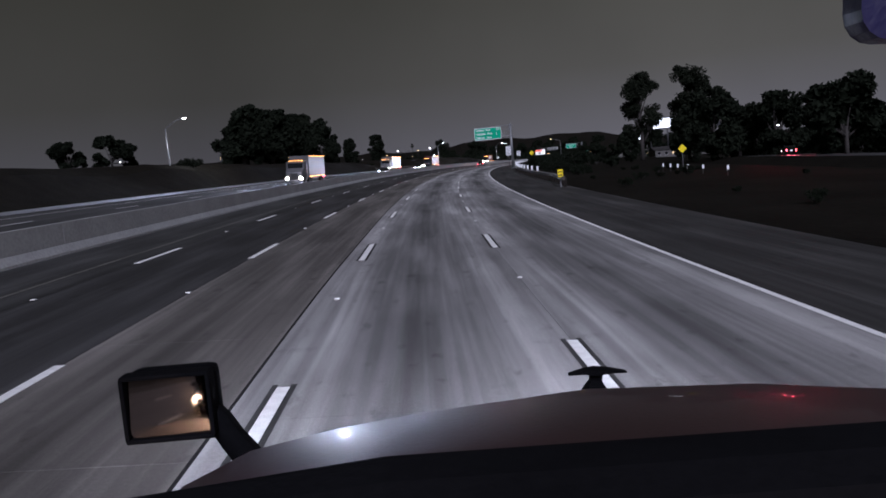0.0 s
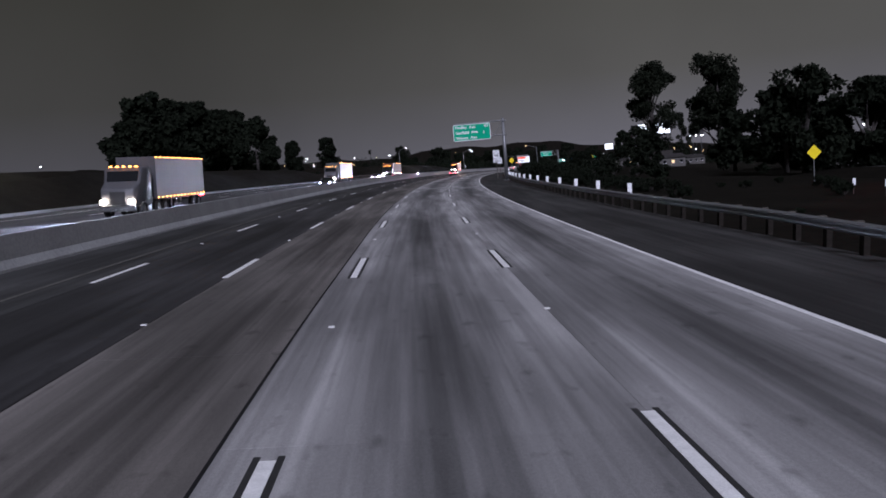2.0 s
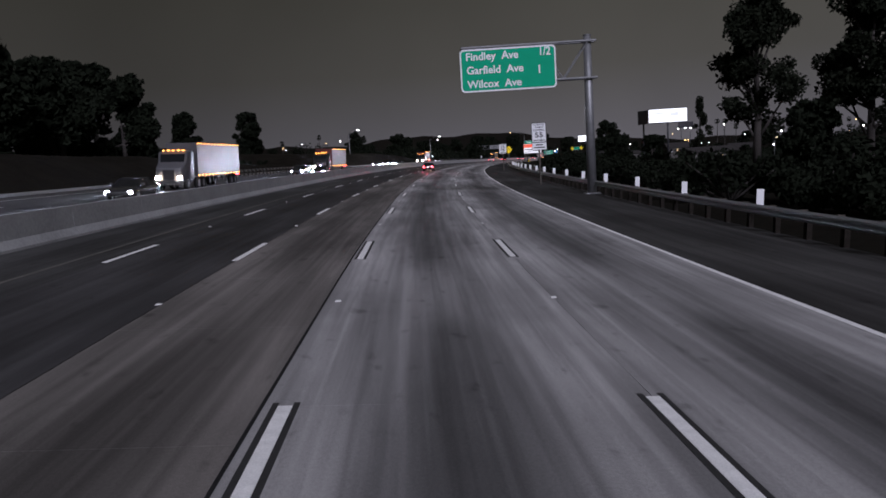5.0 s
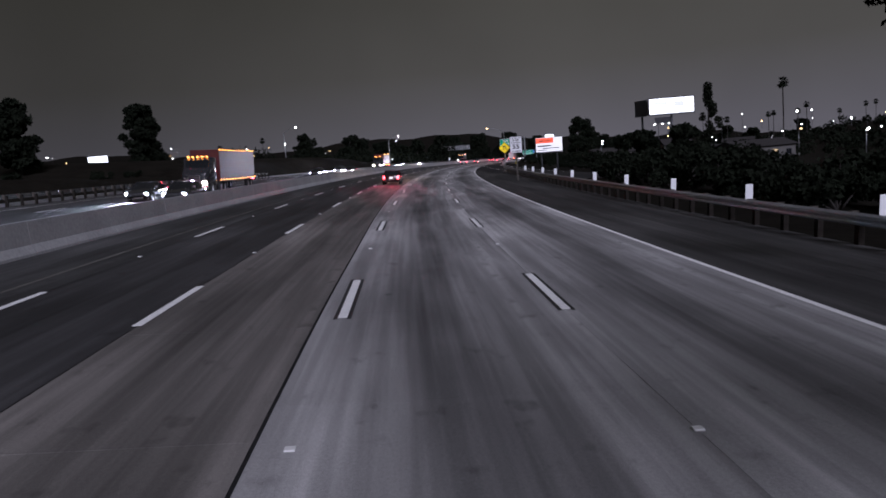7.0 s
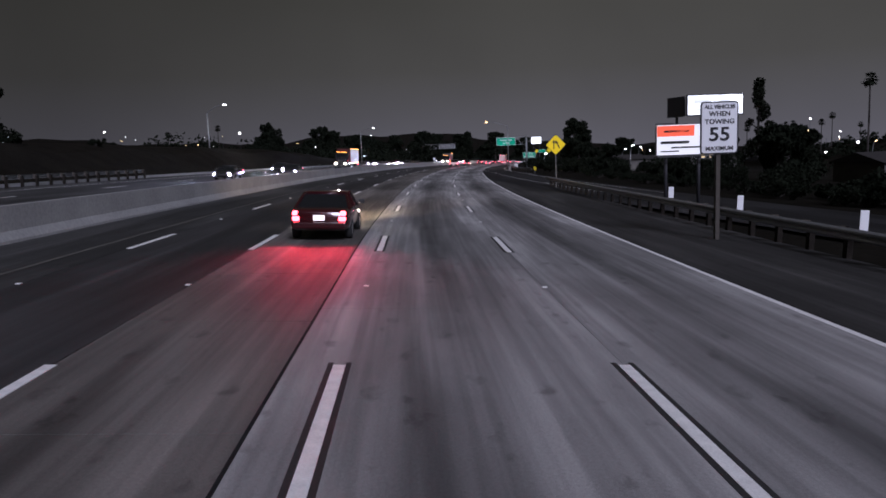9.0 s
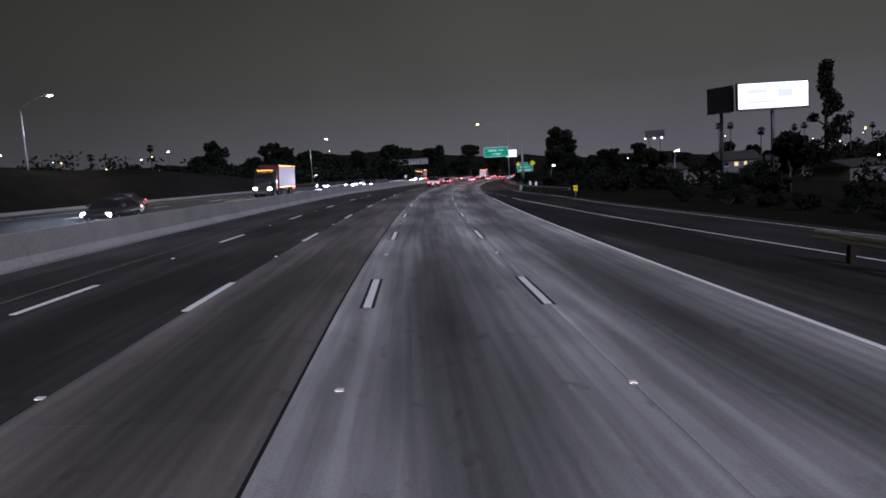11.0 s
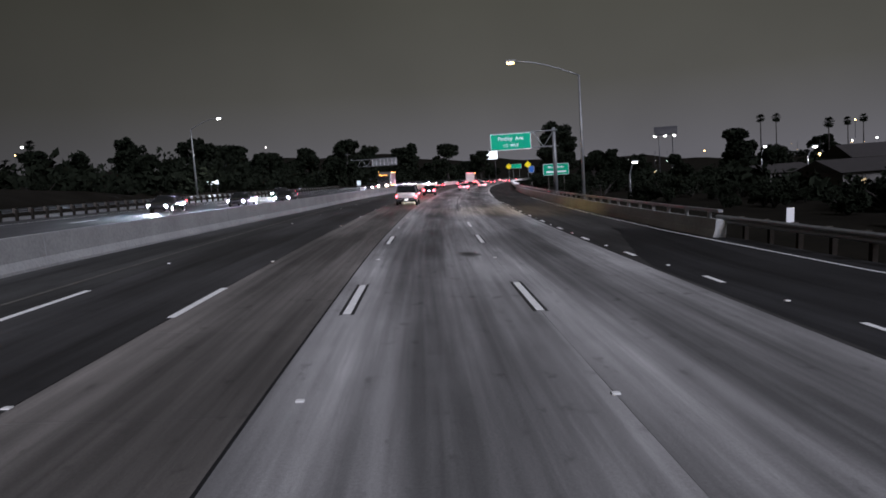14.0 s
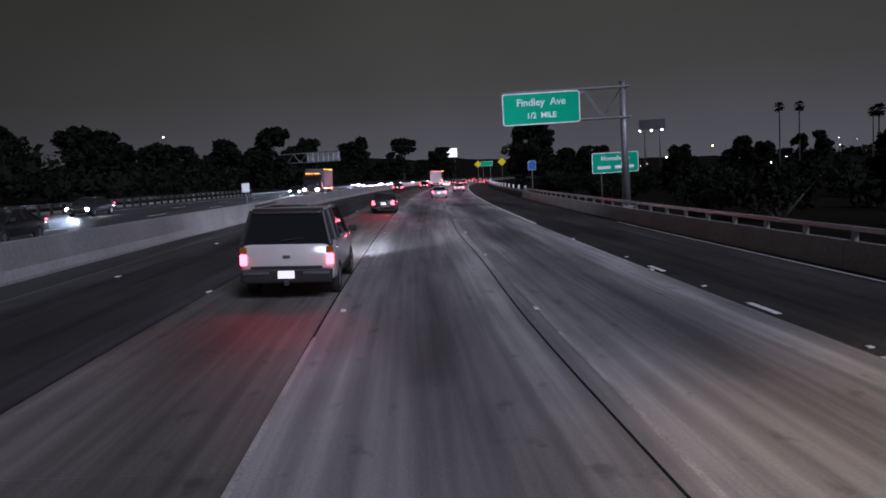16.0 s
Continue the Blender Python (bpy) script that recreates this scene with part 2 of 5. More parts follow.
BARK = surface("bark", (0.035, 0.03, 0.026), 0.9, vary=0.4, scale=2.0, fine=20.0, bump=0.5)
RUBBER = surface("tyre_rubber", (0.022, 0.022, 0.022), 0.8, vary=0.2)
CHROME = surface("chrome", (0.75, 0.75, 0.76), 0.15, 1.0, vary=0.05, bump=0.0)
ALLOY = surface("wheel_alloy", (0.55, 0.55, 0.56), 0.3, 0.9, vary=0.1, bump=0.02)
BLACK_TRIM = surface("black_plastic", (0.02, 0.02, 0.021), 0.5, vary=0.2)
WINDOW = surface("dark_car_glass", (0.012, 0.013, 0.015), 0.06, vary=0.1, bump=0.0, spec=0.8)
RED_CAR = surface("maroon_car_paint", (0.045, 0.004, 0.007), 0.25, 0.2, vary=0.06, bump=0.0, coat=1.0)
WHITE_CAR = surface("champagne_car_paint", (0.60, 0.56, 0.55), 0.3, 0.0, vary=0.06, bump=0.0, coat=1.0)
DARK_CAR = surface("charcoal_car_paint", (0.035, 0.035, 0.04), 0.25, 0.3, vary=0.06, bump=0.0, coat=1.0)
SILVER_CAR = surface("silver_car_paint", (0.42, 0.43, 0.45), 0.3, 0.5, vary=0.06, bump=0.0, coat=1.0)
TRAILER = surface("trailer_grey", (0.075, 0.075, 0.08), 0.45, vary=0.15, scale=0.8)
TRAILER_RED = surface("trailer_red", (0.075, 0.012, 0.012), 0.45, vary=0.15, scale=0.8)
HEADLIGHT = lit("headlight_glass", (0.80, 0.88, 1.0), 150.0)
HEADLIGHT_WARM = lit("headlight_glass_warm", (1.0, 0.84, 0.62), 90.0)
TAIL = lit("tail_light_glass", (1.0, 0.06, 0.08), 14.0)
BRAKE = lit("brake_light_glass", (1.0, 0.06, 0.075), 13.0)
AMBER = lit("amber_lamp_glass", (1.0, 0.36, 0.06), 9.0)
AMBER_DIM = surface("amber_lens", (0.30, 0.09, 0.02), 0.2, vary=0.1, bump=0.0)
LAMP_WHITE = lit("street_lamp_glass", (1.0, 0.98, 0.88), 30.0)
LAMP_AMBER = lit("street_lamp_glass_amber", (1.0, 0.60, 0.22), 9.0)
BOARD_LIT = lit("lit_billboard_face", (0.93, 0.97, 1.0), 1.6)
# number plate made to shine by itself, in place of a plate lamp
PLATE = lit("self_lit_plate", (1.0, 0.95, 0.95), 0.9)


# ---- building helpers ----
def part(name, bm, material, parent=None, label="", smooth=False):
    me = bpy.data.meshes.new(name)
    bmesh.ops.recalc_face_normals(bm, faces=bm.faces)
    bm.to_mesh(me)
    bm.free()
    me.materials.append(material)
    if smooth:
        me.polygons.foreach_set("use_smooth", [True] * len(me.polygons))
    ob = new(name, me)
    if parent:
        ob.parent = parent
    return tagged(ob, label)


def shared(name, me, parent, m, label=""):
    ob = new(name, me)
    ob.parent = parent
    ob.matrix_basis = m
    return tagged(ob, label)


def thing(name, label, category, m=None, group="", kind=""):
    ob = new(name)
    ob.empty_display_size = 0.2
    if m is not None:
        ob.matrix_basis = m
    return tagged(ob, label, category, group, kind)


def box(bm, cx, cy, cz, sx, sy, sz, bevel=0.0, rot=None):
    r = bmesh.ops.create_cube(bm, size=1.0)
    vs = r["verts"]
    bmesh.ops.scale(bm, vec=(sx, sy, sz), verts=vs)
    if bevel:
        es = list({e for v in vs for e in v.link_edges})
        rb = bmesh.ops.bevel(bm, geom=es, offset=bevel, segments=2, affect="EDGES", profile=0.6)
        vs = list({v for f in rb["faces"] for v in f.verts} | {v for v in vs if v.is_valid})
    if rot is not None:
        bmesh.ops.rotate(bm, cent=(0, 0, 0), matrix=rot, verts=vs)
    bmesh.ops.translate(bm, vec=(cx, cy, cz), verts=vs)
    return vs


def tube(bm, a, b, r0, r1=None, n=10):
    a, b = Vector(a), Vector(b)
    d = b - a
    r = bmesh.ops.create_cone(bm, cap_ends=True, segments=n, radius1=r0, radius2=r0 if r1 is None else r1, depth=d.length)
    m = Matrix.Translation((a + b) / 2) @ d.to_track_quat("Z", "Y").to_matrix().to_4x4()
    bmesh.ops.transform(bm, matrix=m, verts=r["verts"])
    return r["verts"]


def loft(bm, rings, cap=True):
    rows = [[bm.verts.new(p) for p in ring] for ring in rings]
    n = len(rows[0])
    for a, b in zip(rows, rows[1:]):
        for i in range(n):
            bm.faces.new((a[i], a[(i + 1) % n], b[(i + 1) % n], b[i]))
    if cap:
        bm.faces.new(rows[0][::-1])
        bm.faces.new(rows[-1])
    return rows


def strip(name, s0, s1, profile, material, parent=None, step=4.0, label="", closed=False):
    """Sweeps a cross-section [(l, z), ...] along the road; profile may be a function of s. UVs in metres."""
    n = max(2, int(math.ceil((s1 - s0) / step)) + 1)
    verts, faces, uvs = [], [], []
    ss = np.linspace(s0, s1, n)
    for s in ss:
        prof = profile(s) if callable(profile) else profile
        mid = (prof[0][0] + prof[-1][0]) / 2
        for l, z in prof:
            verts.append(on_road(s, l, z))
            uvs.append((l - mid, s))
    w = len(prof)
    for i in range(n - 1):
        for j in range(w if closed else w - 1):
            a, b = i * w + j, i * w + (j + 1) % w
            faces.append((a, b, b + w, a + w))
    if closed:
        faces += [tuple(range(w - 1, -1, -1)), tuple(range((n - 1) * w, n * w))]
    me = bpy.data.meshes.new(name)
    me.from_pydata(verts, [], faces)
    layer = me.uv_layers.new(name="UVMap")
    for loop in me.loops:
        layer.data[loop.index].uv = uvs[loop.vertex_index]
    me.materials.append(material)
    me.update()
    ob = new(name, me)
    if parent:
        ob.parent = parent
    return tagged(ob, label)

# ---- ground, road and barriers ----
def ground_sheet():
    bm = bmesh.new()
    bmesh.ops.create_grid(bm, x_segments=60, y_segments=60, size=2400)
    for v in bm.verts:
        v.co.z = -0.12
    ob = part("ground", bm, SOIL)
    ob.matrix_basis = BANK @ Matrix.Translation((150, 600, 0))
    return tagged(ob, "dark bare soil beside the freeway at night", "ground", kind="structure")


ground_sheet()
L2, L1, L0, R0, EDGE = -8.3, -5.1, -1.83, 1.83, 5.8
DASH, PITCH, PHASE = 3.7, 14.63, 0.96

road = tagged(thing("road", "five-lane freeway of worn concrete and asphalt, dry", "road"), kind="structure")
strip("road_base", -120, 1500, [(-12.1, -0.05), (0, -0.05), (10.9, -0.05)], OLD_ASPHALT, road)
strip("fast_lane", -120, 1500, [(L1, 0), (-6.7, 0), (L2, 0)][::-1], OLD_ASPHALT, road)
strip("median_shoulder", -120, 1500, [(-12.2, 0), (-10, 0), (L2 - 0.02, 0)], SHOULDER, road)
strip("right_shoulder", -120, 1500, [(EDGE + 0.02, 0), (8.3, 0), (10.8, 0)], RIGHT_SHOULDER, road)
SLAB_LANES = [("left", L1 + 0.02, -2.251, WARM_LANE), ("own", -2.249, R0, CONCRETE_LANE), ("right", R0 + 0.002, EDGE, CONCRETE_LANE)]
for _, a, b, mat in SLAB_LANES:
    strip("lane_slabs", 455, 1500, [(a, -0.004), ((a + b) / 2, -0.004), (b, -0.004)], mat, road)
    strip("lane_slabs", -120, 3, [(a, -0.004), ((a + b) / 2, -0.004), (b, -0.004)], mat, road)


def joint_line(s):
    """The sealed joint along the edge of the slabs, bent to fit the camera's view."""
    return float(np.interp(s, [0, 60, 95, 150, 170, 225, 245, 312, 330, 355, 366, 408], [-2.25, -2.34, -2.34, -2.18, -2.16, -2.32, -2.33, -2.13, -2.11, -2.27, -2.26, -2.10])) + 0.02 * math.sin(s * 0.23) * math.sin(s * 0.071)


strip("sealed_joint", -120, 1500, lambda s: [(joint_line(s) - 0.022, 0.003), (joint_line(s) + 0.022, 0.003)], TAR, road, 1.5, "black sealant line along the slab joint")


def ramp_inner(s):
    return float(np.interp(s, [250, 290, 316, 327, 345, 352, 360, 372, 378], [17.5, 12.4, 10.0, 9.2, 7.9, 7.65, 6.98, 6.2, 6.0]))


def ramp_outer(s):
    return float(np.interp(s, [250, 290, 334, 347, 357, 367, 382, 400], [22.0, 17.5, 13.6, 13.1, 12.2, 11.0, 10.3, 10.2]))


strip("ramp_surface", 250, 384, lambda s: [(max(EDGE + 0.12, float(np.interp(s, [250, 290, 312, 370, 384], [13.5, 8.5, 5.9, 5.9, 8.6]))), 0.004), (ramp_outer(s) - 2, 0.004), (ramp_outer(s) + 1.2, 0.004)],
      FRESH_ASPHALT, road, 3.0, "fresh black asphalt of the joining ramp")
strip("edge_line", -120, 350, [(EDGE - 0.06, 0.007), (EDGE + 0.08, 0.007)], PAINT, road, label="solid white edge line")
strip("edge_line", 440, 1500, [(EDGE - 0.06, 0.007), (EDGE + 0.08, 0.007)], PAINT, road, label="solid white edge line")
strip("ramp_line", 282, 349.5, lambda s: [(ramp_inner(s) - 0.06, 0.009), (ramp_inner(s) + 0.06, 0.009)], PAINT, road, 2.0, "solid white ramp line")
strip("ramp_edge_line", 282, 440, lambda s: [(ramp_outer(s) - 0.05, 0.009), (ramp_outer(s) + 0.05, 0.009)], PAINT, road, 2.0, "solid white ramp edge line")
strip("median_line", -120, 1500, [(-9.3, 0.006), (-9.2, 0.006)], PAINT_FADED, road, label="worn pale median line")


def flat_piece(name, w, d, h, mat, bevel=0.0):
    bm = bmesh.new()
    box(bm, 0, 0, h / 2, w, d, h, bevel)
    me = bpy.data.meshes.new(name)
    bm.to_mesh(me)
    bm.free()
    me.materials.append(mat)
    return me


me_dash, me_black = flat_piece("dash", 0.15, DASH, 0.008, PAINT), flat_piece("contrast_stripe", 0.065, DASH + 0.2, 0.006, BLACK_PAINT)
me_dot = flat_piece("marker", 0.10, 0.10, 0.02, MARKER, 0.006)
me_long_dot = flat_piece("marker", 0.10, 0.24, 0.02, MARKER, 0.006)


def line_at(line, s):
    """The own lane's left line, shifted along its length to fit the camera's view."""
    if line != L0:
        return line
    return float(np.interp(s, [0, 60, 80, 150, 165, 200, 235, 320, 345, 372], [-1.83, -1.83, -1.95, -2.0, -1.87, -1.8, -1.67, -1.65, -1.8, -1.83]))


LAST_DASH = {L2: 372, L1: 372, L0: 384, R0: 384}
for line in (L2, L1, L0, R0):
    for k in range(-2, 72):
        s = PHASE + PITCH * k - DASH / 2 - ((1.5 if k < 4 else 0.8) if line == L0 and k < 7 else 0.0)
        if s < LAST_DASH[line]:
            shared("lane_dash", me_dash, road, lying(s, line_at(line, s)))
            if line in (L0, R0):
                for side in (-0.11, 0.11):
                    shared("contrast_stripe", me_black, road, lying(s, line_at(line, s) + side))
            shared("pavement_marker", me_dot, road, lying(s + PITCH / 2, line_at(line, s), 0.004))
BRIDGE_MARKERS = ((L2, 392.0), (L1, 389.0), (L0, 395.9), (R0, 395.7), (EDGE, 401.0))
for line, first in BRIDGE_MARKERS:
    for k in range(30):
        shared("pavement_marker", me_long_dot, road, lying(first + 9.7 * k, line, 0.004))
for l in (R0 + 0.02, L0 - 0.25):
    strip("worn_line", 397, 413, [(l - 0.035, 0.005), (l + 0.035, 0.005)], PAINT_WORN, road, 2.0, "half worn-away white line")
strip("sealed_joint", 404, 480, lambda s: [(1.532 + 0.05 * math.sin(s * 0.3), 0.004), (1.568 + 0.05 * math.sin(s * 0.3), 0.004)], TAR, road, 2.0, "black sealant band along the bridge joint")
shared("lane_dash", me_dash, road, lying(389.0, R0))
me_short = flat_piece("short_dash", 0.14, 1.15, 0.008, PAINT)
for k in range(12):
    s = 354.6 + 6.0 * k
    shared("lane_dash", me_short, road, lying(s, ramp_inner(s), 0.006))
    shared("pavement_marker", me_dot, road, lying(s + 2.8, ramp_inner(s + 2.8), 0.006))


# oil spots and tyre marks
def blot(s, l, w, d, z, seed, mat, name, label):
    rng = random.Random(seed)
    bm = bmesh.new()
    n = 40
    wob = [rng.uniform(0, 6.28) for _ in range(4)]
    c = bm.verts.new((0, 0, z))
    ring = []
    for i in range(n):
        a = 6.283 * i / n
        f = 1 + 0.13 * math.sin(2 * a + wob[0]) + 0.08 * math.sin(5 * a + wob[1]) + 0.06 * math.sin(9 * a + wob[2])
        ring.append(bm.verts.new((math.cos(a) * w * f, math.sin(a) * d * f, z)))
    for i in range(n):
        bm.faces.new((c, ring[i], ring[(i + 1) % n]))
    ob = part(name, bm, mat, road, label)
    ob.matrix_basis = lying(s, l)


for i, tone in enumerate((0.20, 0.16, 0.12, 0.085, 0.055)):
    oil = surface("oil_film_%s" % "abcde"[i], (tone, tone * 0.985, tone * 0.97), 0.6, vary=0.4, scale=2.0)
    blot(373.4, 1.06, 0.42 - 0.065 * i, 0.78 - 0.12 * i, 0.004 + 0.0015 * i, 300, oil, "oil_spot", "dark oil spot on the concrete")
# median barrier: sloped-foot concrete wall in cast lengths
def barrier_profile(c):
    return [(c - 0.31, 0.0), (c - 0.30, 0.08), (c - 0.16, 0.32), (c - 0.09, 1.02), (c + 0.09, 1.02), (c + 0.16, 0.32), (c + 0.30, 0.08), (c + 0.31, 0.0)]


def barrier_line(s):
    """The barrier draws in towards the lanes where the bridge begins."""
    return float(np.interp(s, [-200, 372, 412, 1500], [-12.12, -12.12, -10.85, -10.85]))


median = tagged(thing("median_barrier", "grey cast concrete median barrier with stained faces", "barrier"), kind="structure")
for k in range(-10, 120):
    s = k * 6.0
    strip("barrier_length", s + 0.01, s + 5.99, lambda q: barrier_profile(barrier_line(q))[::-1], BARRIER, median, 3.0, closed=True)

# oncoming carriageway and the slope beyond it
far_road = tagged(thing("oncoming_road", "oncoming freeway lanes beyond the median barrier", "road"), kind="structure")
strip("oncoming_surface", -200, 1500, [(-29.5, -0.01), (-20, -0.01), (-12.2, -0.01)], SHOULDER, far_road)
strip("oncoming_edge_line", -200, 1500, [(-27.0, 0.004), (-26.86, 0.004)], PAINT, far_road)
for line in (-16.4, -19.9, -23.4):
    for k in range(-6, 70):
        shared("lane_dash", me_dash, far_road, lying(3 + PITCH * k, line, -0.006))
strip("far_kerb", -200, 1500, [(-29.9, 0.0), (-29.9, 0.22), (-29.5, 0.22), (-29.5, 0.0)], BARRIER, far_road, 6.0, "low pale concrete edge kerb")


def slope_top(s):
    return float(np.interp(s, [-200, 90, 145, 200, 215, 235, 255, 270, 284, 300, 380, 410, 440, 480, 1500],
                           [3.4, 3.4, 3.0, 3.1, 2.8, 1.8, 1.1, 1.1, 3.4, 3.4, 3.3, 2.4, 0.9, 0.5, 0.5]))


def slope_profile(s):
    t = slope_top(s)
    w = 0.25 * math.sin(s * 0.21) + 0.2 * math.sin(s * 0.053 + 1)
    return [(-140, t * 0.9 - 0.1), (-60, t + w * 0.6), (-37, t + w * 0.5), (-34.5, t * 0.8 + w), (-32, t * 0.35 + w * 0.5), (-29.9, 0.0)]


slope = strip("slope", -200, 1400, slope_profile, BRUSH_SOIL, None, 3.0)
tagged(slope, "dark grassy slope beyond the oncoming lanes", "slope", kind="structure")


# ---- roadside furniture ----
def w_beam(c, z=0.70, face=-1):
    pts = [(0, -0.155), (0.08, -0.10), (0.08, -0.05), (0.0, 0.0), (0.08, 0.05), (0.08, 0.10), (0, 0.155)]
    fr = [(c + face * a, z + b) for a, b in pts]
    bk = [(c + face * (a - 0.012), z + b) for a, b in reversed(pts)]
    return fr + bk


# shade under the rail is put into the posts' darker timber colour
SHADED_TIMBER = surface("shaded_timber", (0.022, 0.019, 0.016), 0.9, vary=0.4, scale=6.0, fine=50.0, spec=0.05)
me_post = flat_piece("post", 0.16, 0.2, 0.80, SHADED_TIMBER, 0.01)
me_block = flat_piece("spacer_block", 0.2, 0.16, 0.34, WOOD, 0.01)


def paddle_mesh():
    bm = bmesh.new()
    box(bm, 0, 0, 0.16, 0.25, 0.02, 0.54, 0.008)
    me = bpy.data.meshes.new("delineator")
    bm.to_mesh(me)
    bm.free()
    me.materials.append(SIGN_WHITE)
    return me


me_paddle = paddle_mesh()
me_stem = flat_piece("delineator_stem", 0.05, 0.03, 0.5, WOOD)


def guardrail(s0, s1, l, label, paddles=True, first=0.0, last=9999, pitch=7.6):
    rail = tagged(thing("guardrail", label, "guardrail"), kind="structure")
    strip("rail", s0, s1, lambda s: w_beam(l(s) - 0.28), STEEL, rail, 2.0, closed=True)
    s, k = s0 + 0.3, 0
    while s < s1:
        shared("post", me_post, rail, lying(s, l(s) + 0.02, -0.02))
        shared("spacer_block", me_block, rail, lying(s, l(s) - 0.15, 0.53))
        s += 1.905
    s = s0 + first
    while paddles and s < min(s1, last):
        shared("delineator_stem", me_stem, rail, lying(s + 0.035, l(s) + 0.10, 0.50))
        shared("delineator", me_paddle, rail, lying(s, l(s) + 0.09, 0.89, random.uniform(-14, 14)), "white reflector paddle")
        s += 7.42 if 200 < s < 300 else pitch
    return rail


guardrail(64, 296, lambda s: float(np.interp(s, [64, 75, 95, 296], [10.2, 11.0, 10.75, 10.75])), "grey steel guardrail on timber posts with white reflector paddles", True, 27.5, 262, 7.25)
guardrail(354, 379, lambda s: ramp_outer(s) + float(np.interp(s, [354, 364], [1.9, 1.3])), "grey steel guardrail beside the joining ramp", True, 14.9, 9999, 5.2)
guardrail(486, 700, lambda s: 11.2, "grey steel guardrail past the bridge", True, 2.0)

guardrail(212, 300, lambda s: -29.1, "pale steel guardrail beyond the oncoming lanes", False)
guardrail(398, 520, lambda s: -29.1, "pale steel guardrail on the far side of the bridge", False)

parapet = tagged(thing("bridge_parapet", "pale concrete bridge parapet with a steel rail on top", "parapet"), kind="structure")
for k in range(18):
    s = 378 + k * 6.0
    strip("parapet_length", s + 0.01, s + 5.99, lambda s: [(ramp_outer(s) + c, z) for c, z in ((0.95, 0.0), (0.95, 0.62), (0.78, 0.72), (0.55, 0.72), (0.52, 0.30), (0.42, 0.0))][::-1], BARRIER, parapet, 3.0, closed=True)
strip("parapet_rail", 378, 486, lambda s: [(ramp_outer(s) + 0.62, 0.98), (ramp_outer(s) + 0.62, 1.10), (ramp_outer(s) + 0.80, 1.10), (ramp_outer(s) + 0.80, 0.98)], STEEL, parapet, 2.0, closed=True)
me_bracket = flat_piece("rail_bracket", 0.12, 0.16, 0.28, STEEL, 0.01)
for k in range(45):
    shared("rail_bracket", me_bracket, parapet, lying(379 + 2.4 * k, ramp_outer(379 + 2.4 * k) + 0.70, 0.715))


# ---- signs ----
def rounded_panel(bm, w, h, r, y0, y1):
    """Upright panel in the x-z plane with rounded corners, from y0 (towards the driver) to y1."""
    pts = []
    for cx, cz, a0 in ((w / 2 - r, h / 2 - r, 0), (-w / 2 + r, h / 2 - r, 90), (-w / 2 + r, -h / 2 + r, 180), (w / 2 - r, -h / 2 + r, 270)):
        for i in range(5):
            a = radians(a0 + i * 22.5)
            pts.append((cx + r * math.cos(a), cz + r * math.sin(a)))
    f = [bm.verts.new((x, y0, z)) for x, z in pts]
    b = [bm.verts.new((x, y1, z)) for x, z in pts]
    bm.faces.new(f)
    bm.faces.new(b[::-1])
    for i in range(len(pts)):
        bm.faces.new((f[i], b[i], b[(i + 1) % len(pts)], f[(i + 1) % len(pts)]))


def lettering(text, size, x, z, y, mat, parent, align="LEFT", squeeze=1.0, weight=0.0):
    cu = bpy.data.curves.new("lettering", "FONT")
    cu.body, cu.size, cu.align_x, cu.align_y, cu.extrude, cu.offset, cu.resolution_u = text, size, align, "CENTER", 0.006, weight, 3
    cu.materials.append(mat)
    ob = new("lettering", cu)
    ob.parent = parent
    ob.matrix_basis = Matrix.Translation((x, y, z)) @ Matrix.Rotation(radians(90), 4, "X") @ Matrix.Diagonal((squeeze, 1, 1, 1))
    return ob


def panel_sign(parent, w, h, x, z, face, border, texts, name="sign_panel", y=0.0):
    bm = bmesh.new()
    rounded_panel(bm, w, h, min(w, h) * 0.09, -0.02, 0.02)
    p = part(name, bm, border, parent)
    p.location = (x, y, z)
    bm = bmesh.new()
    e = min(w, h) * 0.035
    rounded_panel(bm, w - 2 * e, h - 2 * e, min(w, h) * 0.07, -0.026, -0.018)
    part("sign_face", bm, face, p)
    for text, size, tx, tz, mat, align, sq in texts:
        lettering(text, size, tx, tz, -0.034, mat, p, align, sq, size * 0.02)
    return p


